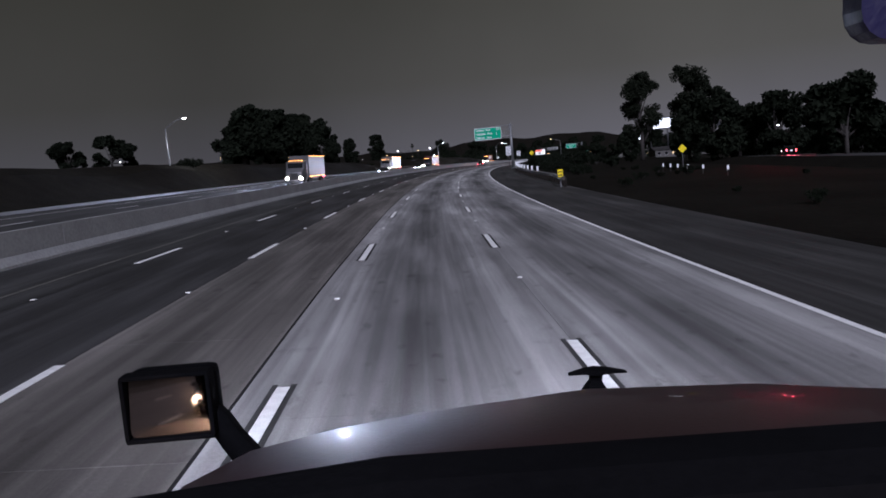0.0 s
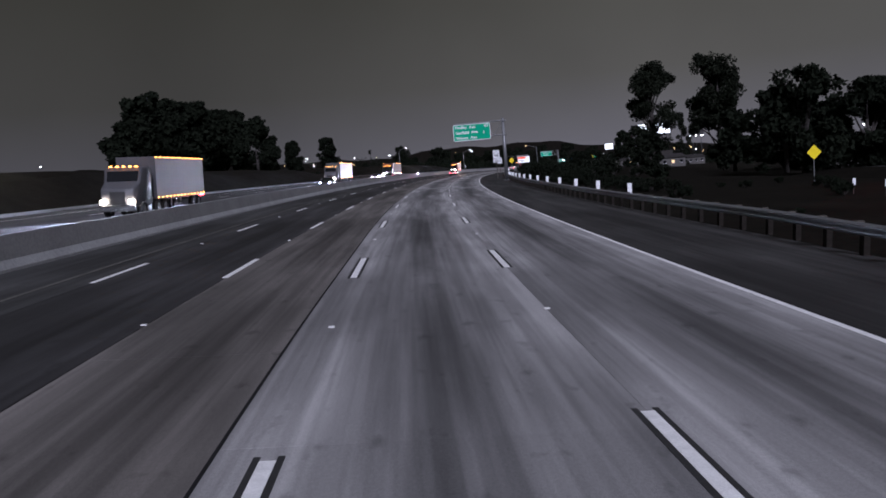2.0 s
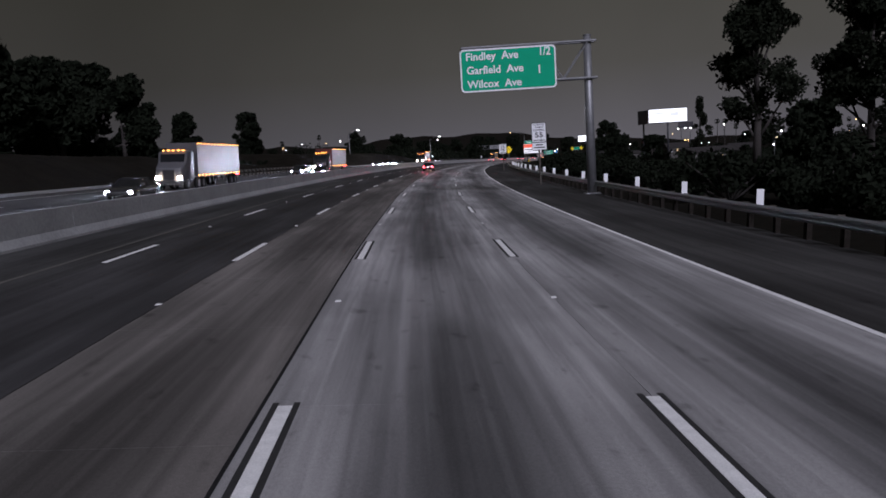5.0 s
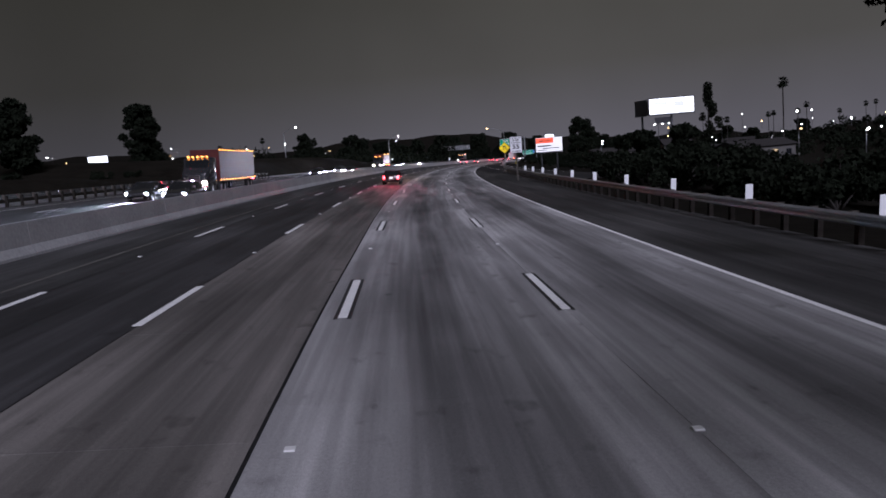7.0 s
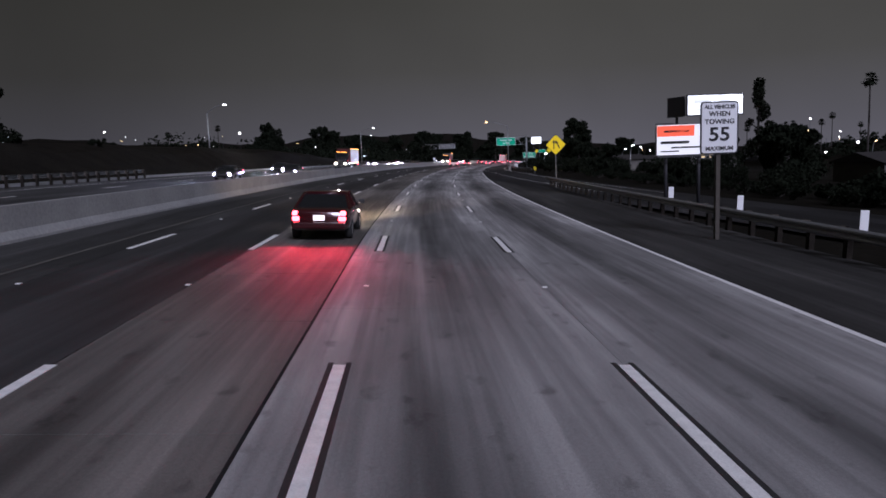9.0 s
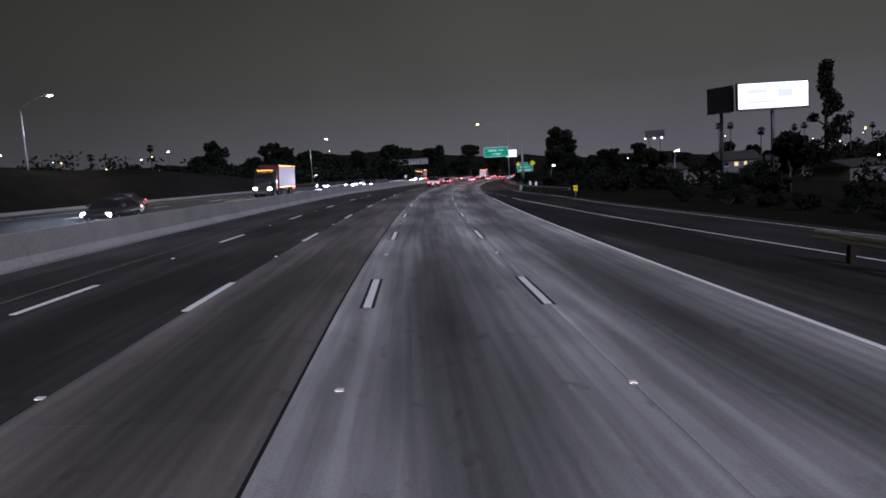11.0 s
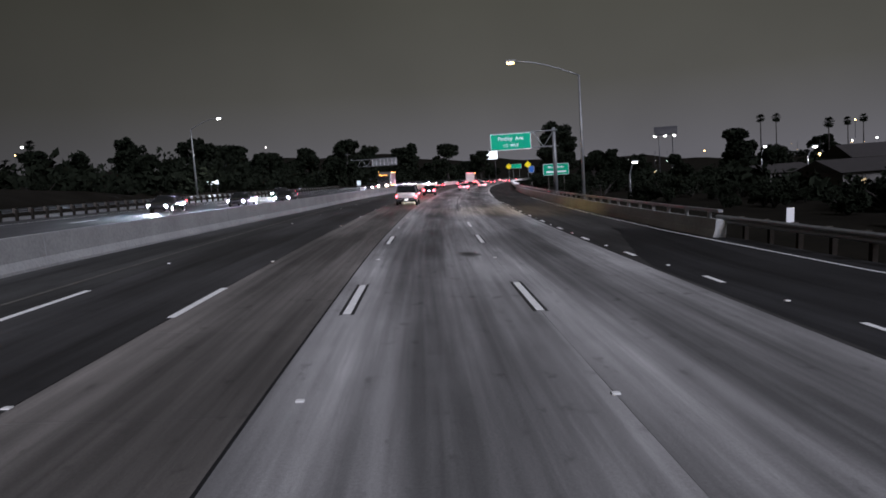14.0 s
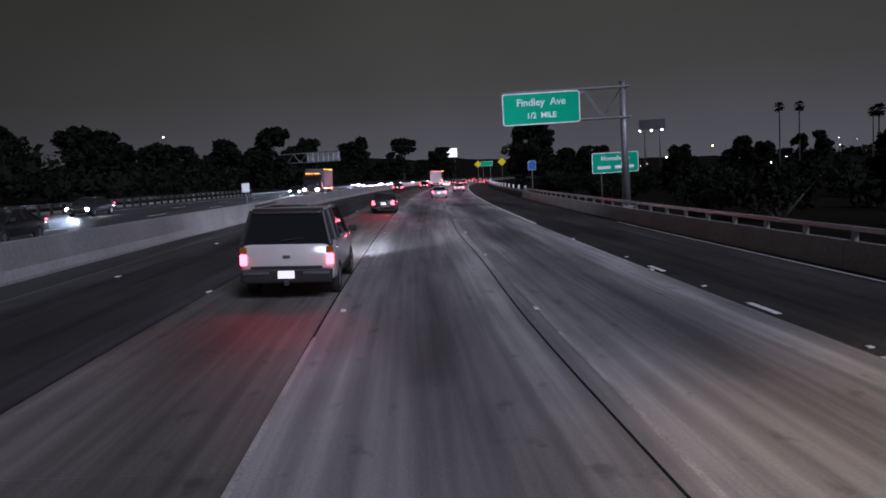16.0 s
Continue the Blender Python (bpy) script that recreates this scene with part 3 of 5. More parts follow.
def cantilever(s, l_post, arm_to, top, low, label, r=0.30):
    """Steel post with a trussed arm that reaches out over the lanes."""
    g = thing("sign_gantry", label, "sign gantry", at(s, l_post))
    bm = bmesh.new()
    tube(bm, (0, 0, -0.1), (0, 0, top + 0.3), r, r * 0.8, 16)
    tube(bm, (0, 0, top + 0.3), (0, 0, top + 0.36), r * 0.86, r * 0.86, 16)
    part("post", bm, STEEL, g, smooth=True)
    bm = bmesh.new()
    box(bm, 0, 0, 0.03, 0.95, 0.95, 0.12, 0.02)
    part("base_plate", bm, STEEL, g)
    for z in (top - 0.05, low):
        for y in (-0.35, 0.35):
            bm = bmesh.new()
            tube(bm, (0.5, y, z), (arm_to, y, z), 0.075, None, 10)
            part("chord", bm, STEEL, g)
    n = max(3, int(abs(arm_to) / 1.5))
    for i in range(n):
        x0, x1 = arm_to * i / n, arm_to * (i + 1) / n
        for y in (-0.35, 0.35):
            bm = bmesh.new()
            tube(bm, (x0, y, low if i % 2 else top - 0.05), (x1, y, top - 0.05 if i % 2 else low), 0.04, None, 8)
            part("brace", bm, STEEL, g)
        for z in (top - 0.05, low):
            bm = bmesh.new()
            tube(bm, (x1, -0.35, z), (x1, 0.35, z), 0.035, None, 8)
            part("cross_tie", bm, STEEL, g)
    return g


G1 = cantilever(172.6, 10.3, -7.9, 9.6, 7.3, "galvanised steel cantilever gantry carrying a green exit sign")
panel_sign(G1, 5.95, 2.6, -5.05, 8.12, SIGN_GREEN, SIGN_WHITE, [
    ("Findley  Ave", 0.66, -2.62, 0.83, SIGN_WHITE, "LEFT", 1.0), ("1/2", 0.70, 1.9, 0.92, SIGN_WHITE, "LEFT", 0.85),
    ("Garfield  Ave", 0.66, -2.60, 0.0, SIGN_WHITE, "LEFT", 1.0), ("1", 0.70, 1.75, -0.15, SIGN_WHITE, "LEFT", 1.0),
    ("Wilcox  Ave", 0.66, -2.58, -0.85, SIGN_WHITE, "LEFT", 1.0)], "sign_panel", -0.5)
G2 = cantilever(457.5, 15.4, -9.1, 9.1, 6.8, "galvanised steel cantilever gantry with a half-mile exit sign")
panel_sign(G2, 5.8, 2.35, -6.25, 7.8, SIGN_GREEN, SIGN_WHITE, [
    ("Findley  Ave", 0.74, 0, 0.45, SIGN_WHITE, "CENTER", 1.0), ("1/2  MILE", 0.58, 0, -0.52, SIGN_WHITE, "CENTER", 1.0)], "sign_panel", -0.5)

G3 = cantilever(573, -37.5, 14.0, 8.1, 6.0, "pale steel cantilever gantry seen from behind over the oncoming lanes", 0.26)
G3_PANEL = panel_sign(G3, 8.0, 2.5, 10.0, 7.0, STEEL, DARK_STEEL, [], "sign_panel", 0.5)
for i in range(7):
    bm = bmesh.new()
    box(bm, -3.6 + 1.2 * i, -0.07, 0, 0.1, 0.09, 2.3)
    part("stiffener", bm, SIGN_WHITE, G3_PANEL)


def ground_sign(name, label, s, l, w, h, zc, face, border, texts, posts=2, post_mat=WOOD, turn=0.0, group=""):
    g = thing(name, label, "road sign", at(s, l + zc * LEAN, 0, turn), group)
    for i in range(posts):
        x = 0 if posts == 1 else (-0.3 + 0.6 * i) * w
        bm = bmesh.new()
        box(bm, x, 0.07, (zc + h * 0.3) / 2, 0.1, 0.1, zc + h * 0.3, 0.008)
        part("sign_post", bm, post_mat, g)
    panel_sign(g, w, h, 0, zc, face, border, texts)
    return g


def speed_sign(s, l, zc=4.40, plate=True):
    g = thing("speed_limit_sign", "white metal towing speed limit sign reading 55 maximum", "road sign", at(s, l + zc * LEAN, 0, 4), "towing speed limit signs")
    bm = bmesh.new()
    box(bm, 0, 0.09, zc * 0.54, 0.14, 0.14, zc * 1.08, 0.01)
    part("sign_post", bm, WOOD, g)
    p = panel_sign(g, 1.25, 1.65, 0, zc, SIGN_WHITE, SIGN_BLACK, [
        ("ALL VEHICLES", 0.17, 0, 0.65, SIGN_BLACK, "CENTER", 0.95), ("WHEN", 0.21, 0, 0.43, SIGN_BLACK, "CENTER", 1.1), ("TOWING", 0.21, 0, 0.19, SIGN_BLACK, "CENTER", 1.1),
        ("55", 0.60, 0, -0.22, SIGN_BLACK, "CENTER", 1.2), ("MAXIMUM", 0.18, 0, -0.65, SIGN_BLACK, "CENTER", 1.1)])
    if not plate:
        return
    p = panel_sign(g, 1.25, 0.62, 0, zc - 1.15, SIGN_WHITE, SIGN_BLACK, [])
    for z, w in ((0.12, 0.62), (-0.10, 0.9)):
        bm = bmesh.new()
        box(bm, 0, -0.03, z, w, 0.01, 0.10)
        part("text_bar", bm, SIGN_BLACK, p)


speed_sign(188.7, 8.9)
speed_sign(249.6, 8.85, 3.57, False)
B3 = ground_sign("guide_sign", "green ground-mounted guide sign on two timber posts", 463.3, 15.9, 3.9, 1.7, 3.5, SIGN_GREEN, SIGN_WHITE, [("Montebello", 0.52, 0, 0.35, SIGN_WHITE, "CENTER", 1.0)])
bm = bmesh.new()
for x, w in ((-0.95, 1.1), (0.75, 1.6)):
    box(bm, x, -0.03, -0.38, w, 0.01, 0.26)
part("text_bar", bm, SIGN_WHITE, B3)
bpy.data.objects[B3.name].children[-1].location = (0, 0, 3.5)
ground_sign("blue_sign", "small blue service sign on a steel post", 514, 15.0, 1.2, 1.4, 4.0, SIGN_BLUE, SIGN_WHITE, [], 1, STEEL)


def diamond(s, l, z, size, label, arrow=True):
    g = thing("warning_sign", label, "road sign", at(s, l + z * LEAN), "yellow warning signs")
    bm = bmesh.new()
    tube(bm, (0, 0.06, -0.1), (0, 0.06, z + size * 0.3), 0.045, None, 8)
    part("sign_post", bm, STEEL, g)
    for name, mat, e, y0, y1 in (("sign_panel", SIGN_BLACK, 0, -0.012, 0.012), ("sign_face", SIGN_YELLOW, 0.04, -0.018, -0.01)):
        bm = bmesh.new()
        rounded_panel(bm, size - e, size - e, 0.08, y0, y1)
        p = part(name, bm, mat, g)
        p.matrix_basis = Matrix.Translation((0, 0, z)) @ Matrix.Rotation(radians(45), 4, "Y")
    if arrow:
        for x, tilt in ((-0.17, 0), (0.17, 28)):
            bm = bmesh.new()
            box(bm, 0, -0.025, -0.08, 0.09, 0.008, 0.55)
            r = [bm.verts.new(q) for q in ((-0.15, -0.025, 0.16), (0.15, -0.025, 0.16), (0, -0.025, 0.42))]
            bm.faces.new(r)
            a = part("merge_arrow", bm, SIGN_BLACK, g)
            a.matrix_basis = Matrix.Translation((x, 0, z)) @ Matrix.Rotation(radians(-tilt if x > 0 else 0), 4, "Y")
    return g


diamond(290.1, 10.4, 3.7, 1.25, "yellow diamond lane-merge sign on a steel post")
ground_sign("warning_sign", "small pale warning sign on a steel post beyond the median", 457.0, -13.4, 0.6, 0.7, 1.9, SIGN_WHITE, STEEL, [], 1, STEEL)
diamond(119.7, 34.9, 2.7, 1.0, "plain yellow diamond sign among dark bushes", False)
diamond(644, 15.4, 7.0, 2.0, "yellow diamond sign far down the road", False)
diamond(660, 7.2, 6.6, 1.8, "yellow diamond sign at the far gore", False)
ground_sign("guide_sign", "far green guide sign standing on two steel posts", 660, 10.2, 4.2, 1.7, 6.7, SIGN_GREEN, SIGN_WHITE, [], 2, STEEL)


def object_marker(s, l, z, slant):
    g = thing("object_marker", "yellow object marker plate with black stripes at the guardrail end", "road sign", at(s, l))
    bm = bmesh.new()
    box(bm, 0, 0.04, (z + 0.2) / 2, 0.07, 0.05, z + 0.2)
    part("marker_post", bm, STEEL, g)
    bm = bmesh.new()
    rounded_panel(bm, 0.42, 0.6, 0.04, -0.01, 0.01)
    p = part("marker_plate", bm, SIGN_YELLOW, g)
    p.location = (0, 0, z)
    for dz in (-0.15, 0.1):
        bm = bmesh.new()
        box(bm, 0, -0.016, dz, 0.36, 0.006, 0.08, 0)
        o = part("marker_stripe", bm, SIGN_BLACK, p)
        o.rotation_euler = (0, radians(-slant), 0)


object_marker(64.3, 9.9, 1.1, 0)
object_marker(353.2, 14.7, 0.8, 38)


# ---- lamps and billboards ----
def street_lamp(s, l, z, arm, label, glass, power=0.0, color=(1, 1, 0.9), cone=140):
    """Mast with a bent arm; arm: metres to the right, from mast to lamp head."""
    g = thing("street_lamp", label, "street lamp", at(s, l - arm + z * LEAN))
    bm = bmesh.new()
    tube(bm, (0, 0, -0.1), (0, 0, z - 1.3), 0.13, 0.075, 10)
    part("mast", bm, STEEL, g, smooth=True)
    bm = bmesh.new()
    tube(bm, (0, 0, 0), (0, 0, 0.35), 0.2, 0.17, 10)
    part("base", bm, BARRIER, g)
    bm = bmesh.new()
    rings = []
    for i in range(9):
        f = i / 8
        q, d = Vector((arm * f, 0, z - 1.3 + 1.3 * math.sin(f * math.pi / 2))), Vector((arm, 0, 1.3 * math.cos(f * math.pi / 2) * math.pi / 2)).normalized()
        side = Vector((-d.z, 0, d.x)) * (0.055 - 0.01 * f)
        rings.append([q + side * math.cos(a * math.pi / 4) + Vector((0, 0.05, 0)) * math.sin(a * math.pi / 4) for a in range(8)])
    loft(bm, rings)
    part("arm", bm, STEEL, g, smooth=True)
    bm = bmesh.new()
    box(bm, arm, 0, z + 0.03, 0.75, 0.32, 0.16, 0.05)
    part("lamp_head", bm, STEEL, g)
    bm = bmesh.new()
    bmesh.ops.create_uvsphere(bm, u_segments=12, v_segments=8, radius=0.22)
    bmesh.ops.scale(bm, vec=(1.3, 0.8, 0.55), verts=bm.verts)
    bmesh.ops.translate(bm, vec=(arm, 0, z - 0.08), verts=bm.verts)
    part("lamp_glass", bm, glass, g, smooth=True)
    if power:
        la = new("lamp_light", bpy.data.lights.new("lamp_light", "SPOT"))
        la.data.energy, la.data.color, la.data.spot_size, la.data.spot_blend, la.data.shadow_soft_size = power, color, radians(cone), 0.6, 0.2
        la.parent = g
        la.matrix_basis = Matrix.Translation((arm, 0, z - 0.25)) @ Matrix.Rotation(radians(-8 if arm < 0 else 0), 4, "Y")
    return g


street_lamp(111.9, -37.9, 10.0, 3.0, "lit white street lamp on a tall mast behind the slope", LAMP_WHITE, power=2500)
street_lamp(450.0, -31.3, 10.9, 4.0, "lit white street lamp on a steel mast by the oncoming lanes", LAMP_WHITE, power=2500)
street_lamp(348.2, -37.0, 10.5, 3.0, "lit white street lamp above the dark slope", LAMP_WHITE, power=1500)
street_lamp(405.0, 5.5, 11.2, -5.0, "lit amber street lamp on a tall mast by the parapet", LAMP_AMBER, power=2200, color=(1, 0.66, 0.30), cone=84)
street_lamp(430.5, 20.8, 3.9, 0.6, "low lit white lamp on a short post below the road", LAMP_WHITE)
street_lamp(435.7, 42.3, 5.4, 0.8, "lit white yard lamp among bushes", LAMP_WHITE, power=800)
street_lamp(475.3, 51.4, 6.8, 0.6, "lit white yard lamp behind dark trees", LAMP_WHITE, power=500)
street_lamp(408.7, 40.6, 6.0, 0.6, "lit white yard lamp near the garden wall", LAMP_WHITE, power=500)
street_lamp(388.5, 109, 7.0, 0.7, "lit white yard lamp far off among trees", LAMP_WHITE)
street_lamp(426.0, 103, 8.2, 0.7, "lit amber yard lamp far off among trees", LAMP_AMBER)
street_lamp(478.0, 85.5, 7.2, 0.7, "lit white yard lamp on the hillside", LAMP_WHITE)


def billboard(s, l, w, h, z, turn, face, label, poles=1, frame_mat=DARK_STEEL, bars=()):
    g = thing("billboard", label, "billboard", at(s, l + z * LEAN, 0, turn))
    for i in range(poles):
        x = 0 if poles == 1 else (i / (poles - 1) - 0.5) * w * 0.6
        bm = bmesh.new()
        tube(bm, (x, 0.5, -0.1), (x, 0.5, z), 0.35 if poles == 1 else 0.02 * w + 0.04, None, 12)
        part("pole", bm, DARK_STEEL, g, smooth=True)
    bm = bmesh.new()
    box(bm, 0, 0.1 + 0.025 * w, z, w * 1.03, 0.05 * w, h + 0.03 * w, 0.01)
    part("frame", bm, frame_mat, g)
    bm = bmesh.new()
    box(bm, 0, 0.06, z, w, 0.06, h)
    part("face", bm, face, g)
    bm = bmesh.new()
    box(bm, 0, -0.035 * w, z - h / 2 - 0.03 * w, w, 0.06 * w, 0.08)
    part("catwalk", bm, DARK_STEEL, g)
    for x, zz, bw, bh, mat in bars:
        bm = bmesh.new()
        box(bm, x, 0.018, z + zz, bw, 0.02, bh)
        part("advert_shape", bm, mat, g)
    return g


PALE = lit("lit_advert_grey", (0.75, 0.78, 0.8), 0.8)
billboard(429.5, 64.0, 14.6, 4.9, 17.1, 10, BOARD_LIT, "brightly lit white billboard on a tall pole",
          bars=((-3.5, 0.9, 4.5, 0.9, PALE), (2.5, 0.4, 3.2, 1.6, PALE), (-2.5, -1.2, 6.0, 0.5, PALE)))
billboard(433.6, 54.6, 7.2, 5.0, 16.6, -65, DARK_STEEL, "dark unlit billboard back on a tall pole")
# reflective board: headlight thrown back by it is added as emission
RED_SELF_LIT = lit("self_lit_board_red", (0.85, 0.12, 0.06), 0.9)
billboard(270.0, 14.9, 3.3, 1.75, 3.75, 0, lit("self_lit_board_white", (0.9, 0.9, 0.92), 0.7), "red and white board behind the guardrail, made to shine", 2,
          bars=((-0.55, 0.52, 2.2, 0.62, RED_SELF_LIT), (-0.5, 0.5, 1.5, 0.12, SIGN_BLACK), (-0.6, -0.15, 1.7, 0.16, SIGN_BLACK), (0.2, -0.45, 2.0, 0.10, SIGN_BLACK), (-0.9, -0.66, 1.1, 0.08, SIGN_BLACK)))
dark_board = billboard(742, 81, 11, 4.0, 24.2, 0, DARK_STEEL, "dark billboard on two poles with small lit floodlights under it", 2)
for x in (-5.5, -0.5, 4.0):
    bm = bmesh.new()
    box(bm, x, -1.1, 21.6, 0.8, 0.3, 0.45, 0.05)
    part("floodlight", bm, LAMP_WHITE, dark_board)
billboard(464.5, -37.9, 1.7, 0.6, 2.3, 0, BOARD_LIT, "small lit white roadside board on two posts", 2)
billboard(459.6, -162, 9, 4.5, 5.0, 0, BOARD_LIT, "small lit white billboard beyond the far trees", 2)
billboard(918.7, -29.6, 9, 6.0, 18.9, 0, BOARD_LIT, "lit white sign board far down the road", 2)


# ---- the low hill that the town climbs ----
def hill_z(s, l):
    f = min(1.0, max(0.0, (l - 118) / 85))
    return (f * f * (3 - 2 * f)) * (13.5 + 2.0 * math.sin(s * 0.021) + 1.2 * math.sin(s * 0.057 + l * 0.03)) * float(np.interp(s, [230, 360, 1000, 1250], [0, 1, 1, 0]))


def town_hill():
    ss, ls = np.arange(220, 1280, 12.0), np.arange(112, 440, 9.0)
    verts = [on_road(a, b, hill_z(a, b) - (0.3 if b < 425 else 30)) for a in ss for b in ls]
    w = len(ls)
    faces = [(i * w + j, (i + 1) * w + j, (i + 1) * w + j + 1, i * w + j + 1) for i in range(len(ss) - 1) for j in range(w - 1)]
    me = bpy.data.meshes.new("hillside")
    me.from_pydata(verts, [], faces)
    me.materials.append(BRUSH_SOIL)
    return tagged(new("hillside", me), "dark low hillside with scattered lights behind the freeway", "hillside", kind="structure")


town_hill()


# ---- trees ----
def leaves_mesh(name, clumps, per, size, mat, seed):
    """A crown of many small leaves: clumps are (centre, radius)."""
    rng = np.random.RandomState(seed)
    pts = []
    for (cx, cy, cz, r) in clumps:
        d = rng.normal(size=(per, 3))
        d /= np.linalg.norm(d, axis=1)[:, None] + 1e-9
        d *= (r * rng.uniform(0.25, 1.05, size=(per, 1)) ** 0.6)
        pts.append(np.array([cx, cy, cz]) + d * np.array([1, 1, 0.8]))
    pts = np.concatenate(pts)
    n = len(pts)
    u = rng.normal(size=(n, 3))
    u /= np.linalg.norm(u, axis=1)[:, None]
    v = np.cross(u, rng.normal(size=(n, 3)))
    v /= np.linalg.norm(v, axis=1)[:, None]
    a = size * rng.uniform(0.6, 1.4, size=(n, 1))
    u, v = u * a, v * a * 0.55
    quad = np.stack([pts - u, pts + v, pts + u, pts - v], 1).reshape(-1, 3)
    me = bpy.data.meshes.new(name)
    me.from_pydata(quad.tolist(), [], np.arange(4 * n).reshape(n, 4).tolist())
    me.materials.append(mat)
    return me


def limb(bm, a, b, r0, r1):
    mid = (Vector(a) + Vector(b)) / 2 + Vector((random.uniform(-.2, .2), random.uniform(-.2, .2), 0.15))
    tube(bm, a, mid, r0, (r0 + r1) / 2, 7)
    tube(bm, mid, b, (r0 + r1) / 2, r1, 7)


def tree(kind, h, label, m, seed, spread=1.0, leaf=LEAF, per=130, size=0.28):
    rng = random.Random(seed)
    g = thing("shrub" if kind == "shrub" else "tree", label, "shrub" if kind == "shrub" else "tree", m)
    bm = bmesh.new()
    clumps = []
    if kind == "eucalyptus":
        top = h * 0.62
        tube(bm, (0, 0, -0.1), (0.3, 0.1, top * 0.5), h * 0.024, h * 0.018, 9)
        tube(bm, (0.3, 0.1, top * 0.5), (0.1, 0.3, top), h * 0.018, h * 0.010, 9)
        for i in range(18):
            a, z0 = rng.uniform(0, 6.28), rng.uniform(0.12, 0.60) * h
            r, z1 = rng.uniform(0.10, 0.24) * h * spread, z0 + rng.uniform(0.08, 0.34) * h
            z1 = min(z1, h * 0.93)
            e = Vector((math.cos(a) * r, math.sin(a) * r, z1))
            limb(bm, (0.2, 0.2, z0), e, h * 0.009, h * 0.003)
            for j in range(4):
                rr = h * rng.uniform(0.045, 0.085)
                clumps.append((e.x + rng.uniform(-1, 1) * h * 0.07, e.y + rng.uniform(-1, 1) * h * 0.07, min(e.z + rng.uniform(-0.5, 0.8) * h * 0.07, h - rr * 0.8), rr))
        for i in range(5):
            a, r = rng.uniform(0, 6.28), rng.uniform(0.0, 0.13) * h * spread
            e = Vector((math.cos(a) * r, math.sin(a) * r, h * rng.uniform(0.74, 0.90)))
            limb(bm, (0.1, 0.3, top * 0.9), e, h * 0.009, h * 0.003)
            for j in range(6):
                rr = h * rng.uniform(0.045, 0.085)
                clumps.append((e.x + rng.uniform(-1, 1) * h * 0.08, e.y + rng.uniform(-1, 1) * h * 0.08, min(e.z + rng.uniform(-1, 0.9) * h * 0.07, h - rr * 0.8), rr))
    elif kind == "round":
        tube(bm, (0, 0, -0.1), (0, 0, h * 0.45), h * 0.035, h * 0.02, 9)
        lobes = []
        for i in range(9):
            a, f = rng.uniform(0, 6.28), rng.uniform(0.0, 1.0) if i else 1.0
            r = h * 0.29 * spread * math.sqrt(max(0.05, 1 - ((f - 0.36) / 0.70) ** 2)) * rng.uniform(0.35, 1.0)
            lobes.append((math.cos(a) * r, math.sin(a) * r, h * (0.18 + 0.70 * f), h * rng.uniform(0.12, 0.21)))
            limb(bm, (0, 0, h * 0.3), (math.cos(a) * r * 0.8, math.sin(a) * r * 0.8, h * (0.20 + 0.6 * f)), h * 0.014, h * 0.004)
        for i in range(108):
            x, y, z, r = lobes[i % 9]
            d = Vector((rng.gauss(0, 1), rng.gauss(0, 1), rng.gauss(0, 0.8))).normalized() * r * rng.uniform(0.3, 1.12)
            rr = h * rng.uniform(0.055, 0.11)
            clumps.append((x + d.x, y + d.y, min(max(z + d.z, h * 0.08), h - rr * 0.7), rr))
    elif kind == "oval":
        tube(bm, (0, 0, -0.1), (0, 0, h * 0.45), h * 0.03, h * 0.018, 9)
        for i in range(90):
            a, f = rng.uniform(0, 6.28), rng.uniform(0.0, 1.0)
            z = h * (0.10 + 0.84 * f)
            wob = 1.0 + 0.22 * math.sin(3 * a + 5 * f + seed) + 0.12 * math.sin(7 * f * 3.1 + seed)
            r = h * 0.26 * spread * wob * math.sqrt(max(0.05, 1 - ((f - 0.42) / 0.64) ** 2)) * rng.uniform(0.3, 1.0)
            rr = h * rng.uniform(0.055, 0.105)
            clumps.append((math.cos(a) * r, math.sin(a) * r, min(z, h - rr * 0.7), rr))
            if i % 5 == 0:
                limb(bm, (0, 0, h * 0.3), (math.cos(a) * r * 0.8, math.sin(a) * r * 0.8, z), h * 0.012, h * 0.004)
    elif kind == "poplar":
        tube(bm, (0, 0, -0.1), (0, 0, h * 0.8), h * 0.022, h * 0.006, 9)
        for i in range(26):
            f = i / 25
            z = h * (0.14 + 0.80 * f)
            r = h * 0.085 * spread * (math.sin(min(1, f * 1.15 + 0.18) * math.pi) ** 0.6)
            a = rng.uniform(0, 6.28)
            rr = h * rng.uniform(0.045, 0.075)
            clumps.append((math.cos(a) * r, math.sin(a) * r, min(z, h - rr * 0.7), rr))
            if i % 3 == 0:
                limb(bm, (0, 0, z * 0.85), (math.cos(a) * r, math.sin(a) * r, z), h * 0.008, h * 0.003)
    elif kind == "shrub":
        for i in range(12):
            a, r = rng.uniform(0, 6.28), h * 0.75 * spread * math.sqrt(rng.random())
            e = Vector((math.cos(a) * r, math.sin(a) * r, h * rng.uniform(0.25, 0.8)))
            limb(bm, (0, 0, -0.05), e, 0.05, 0.02)
            clumps.append((e.x, e.y, e.z, h * rng.uniform(0.2, 0.36)))
    part("trunk", bm, BARK, g, smooth=True)
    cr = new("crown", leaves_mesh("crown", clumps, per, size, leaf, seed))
    cr.parent = g
    return g


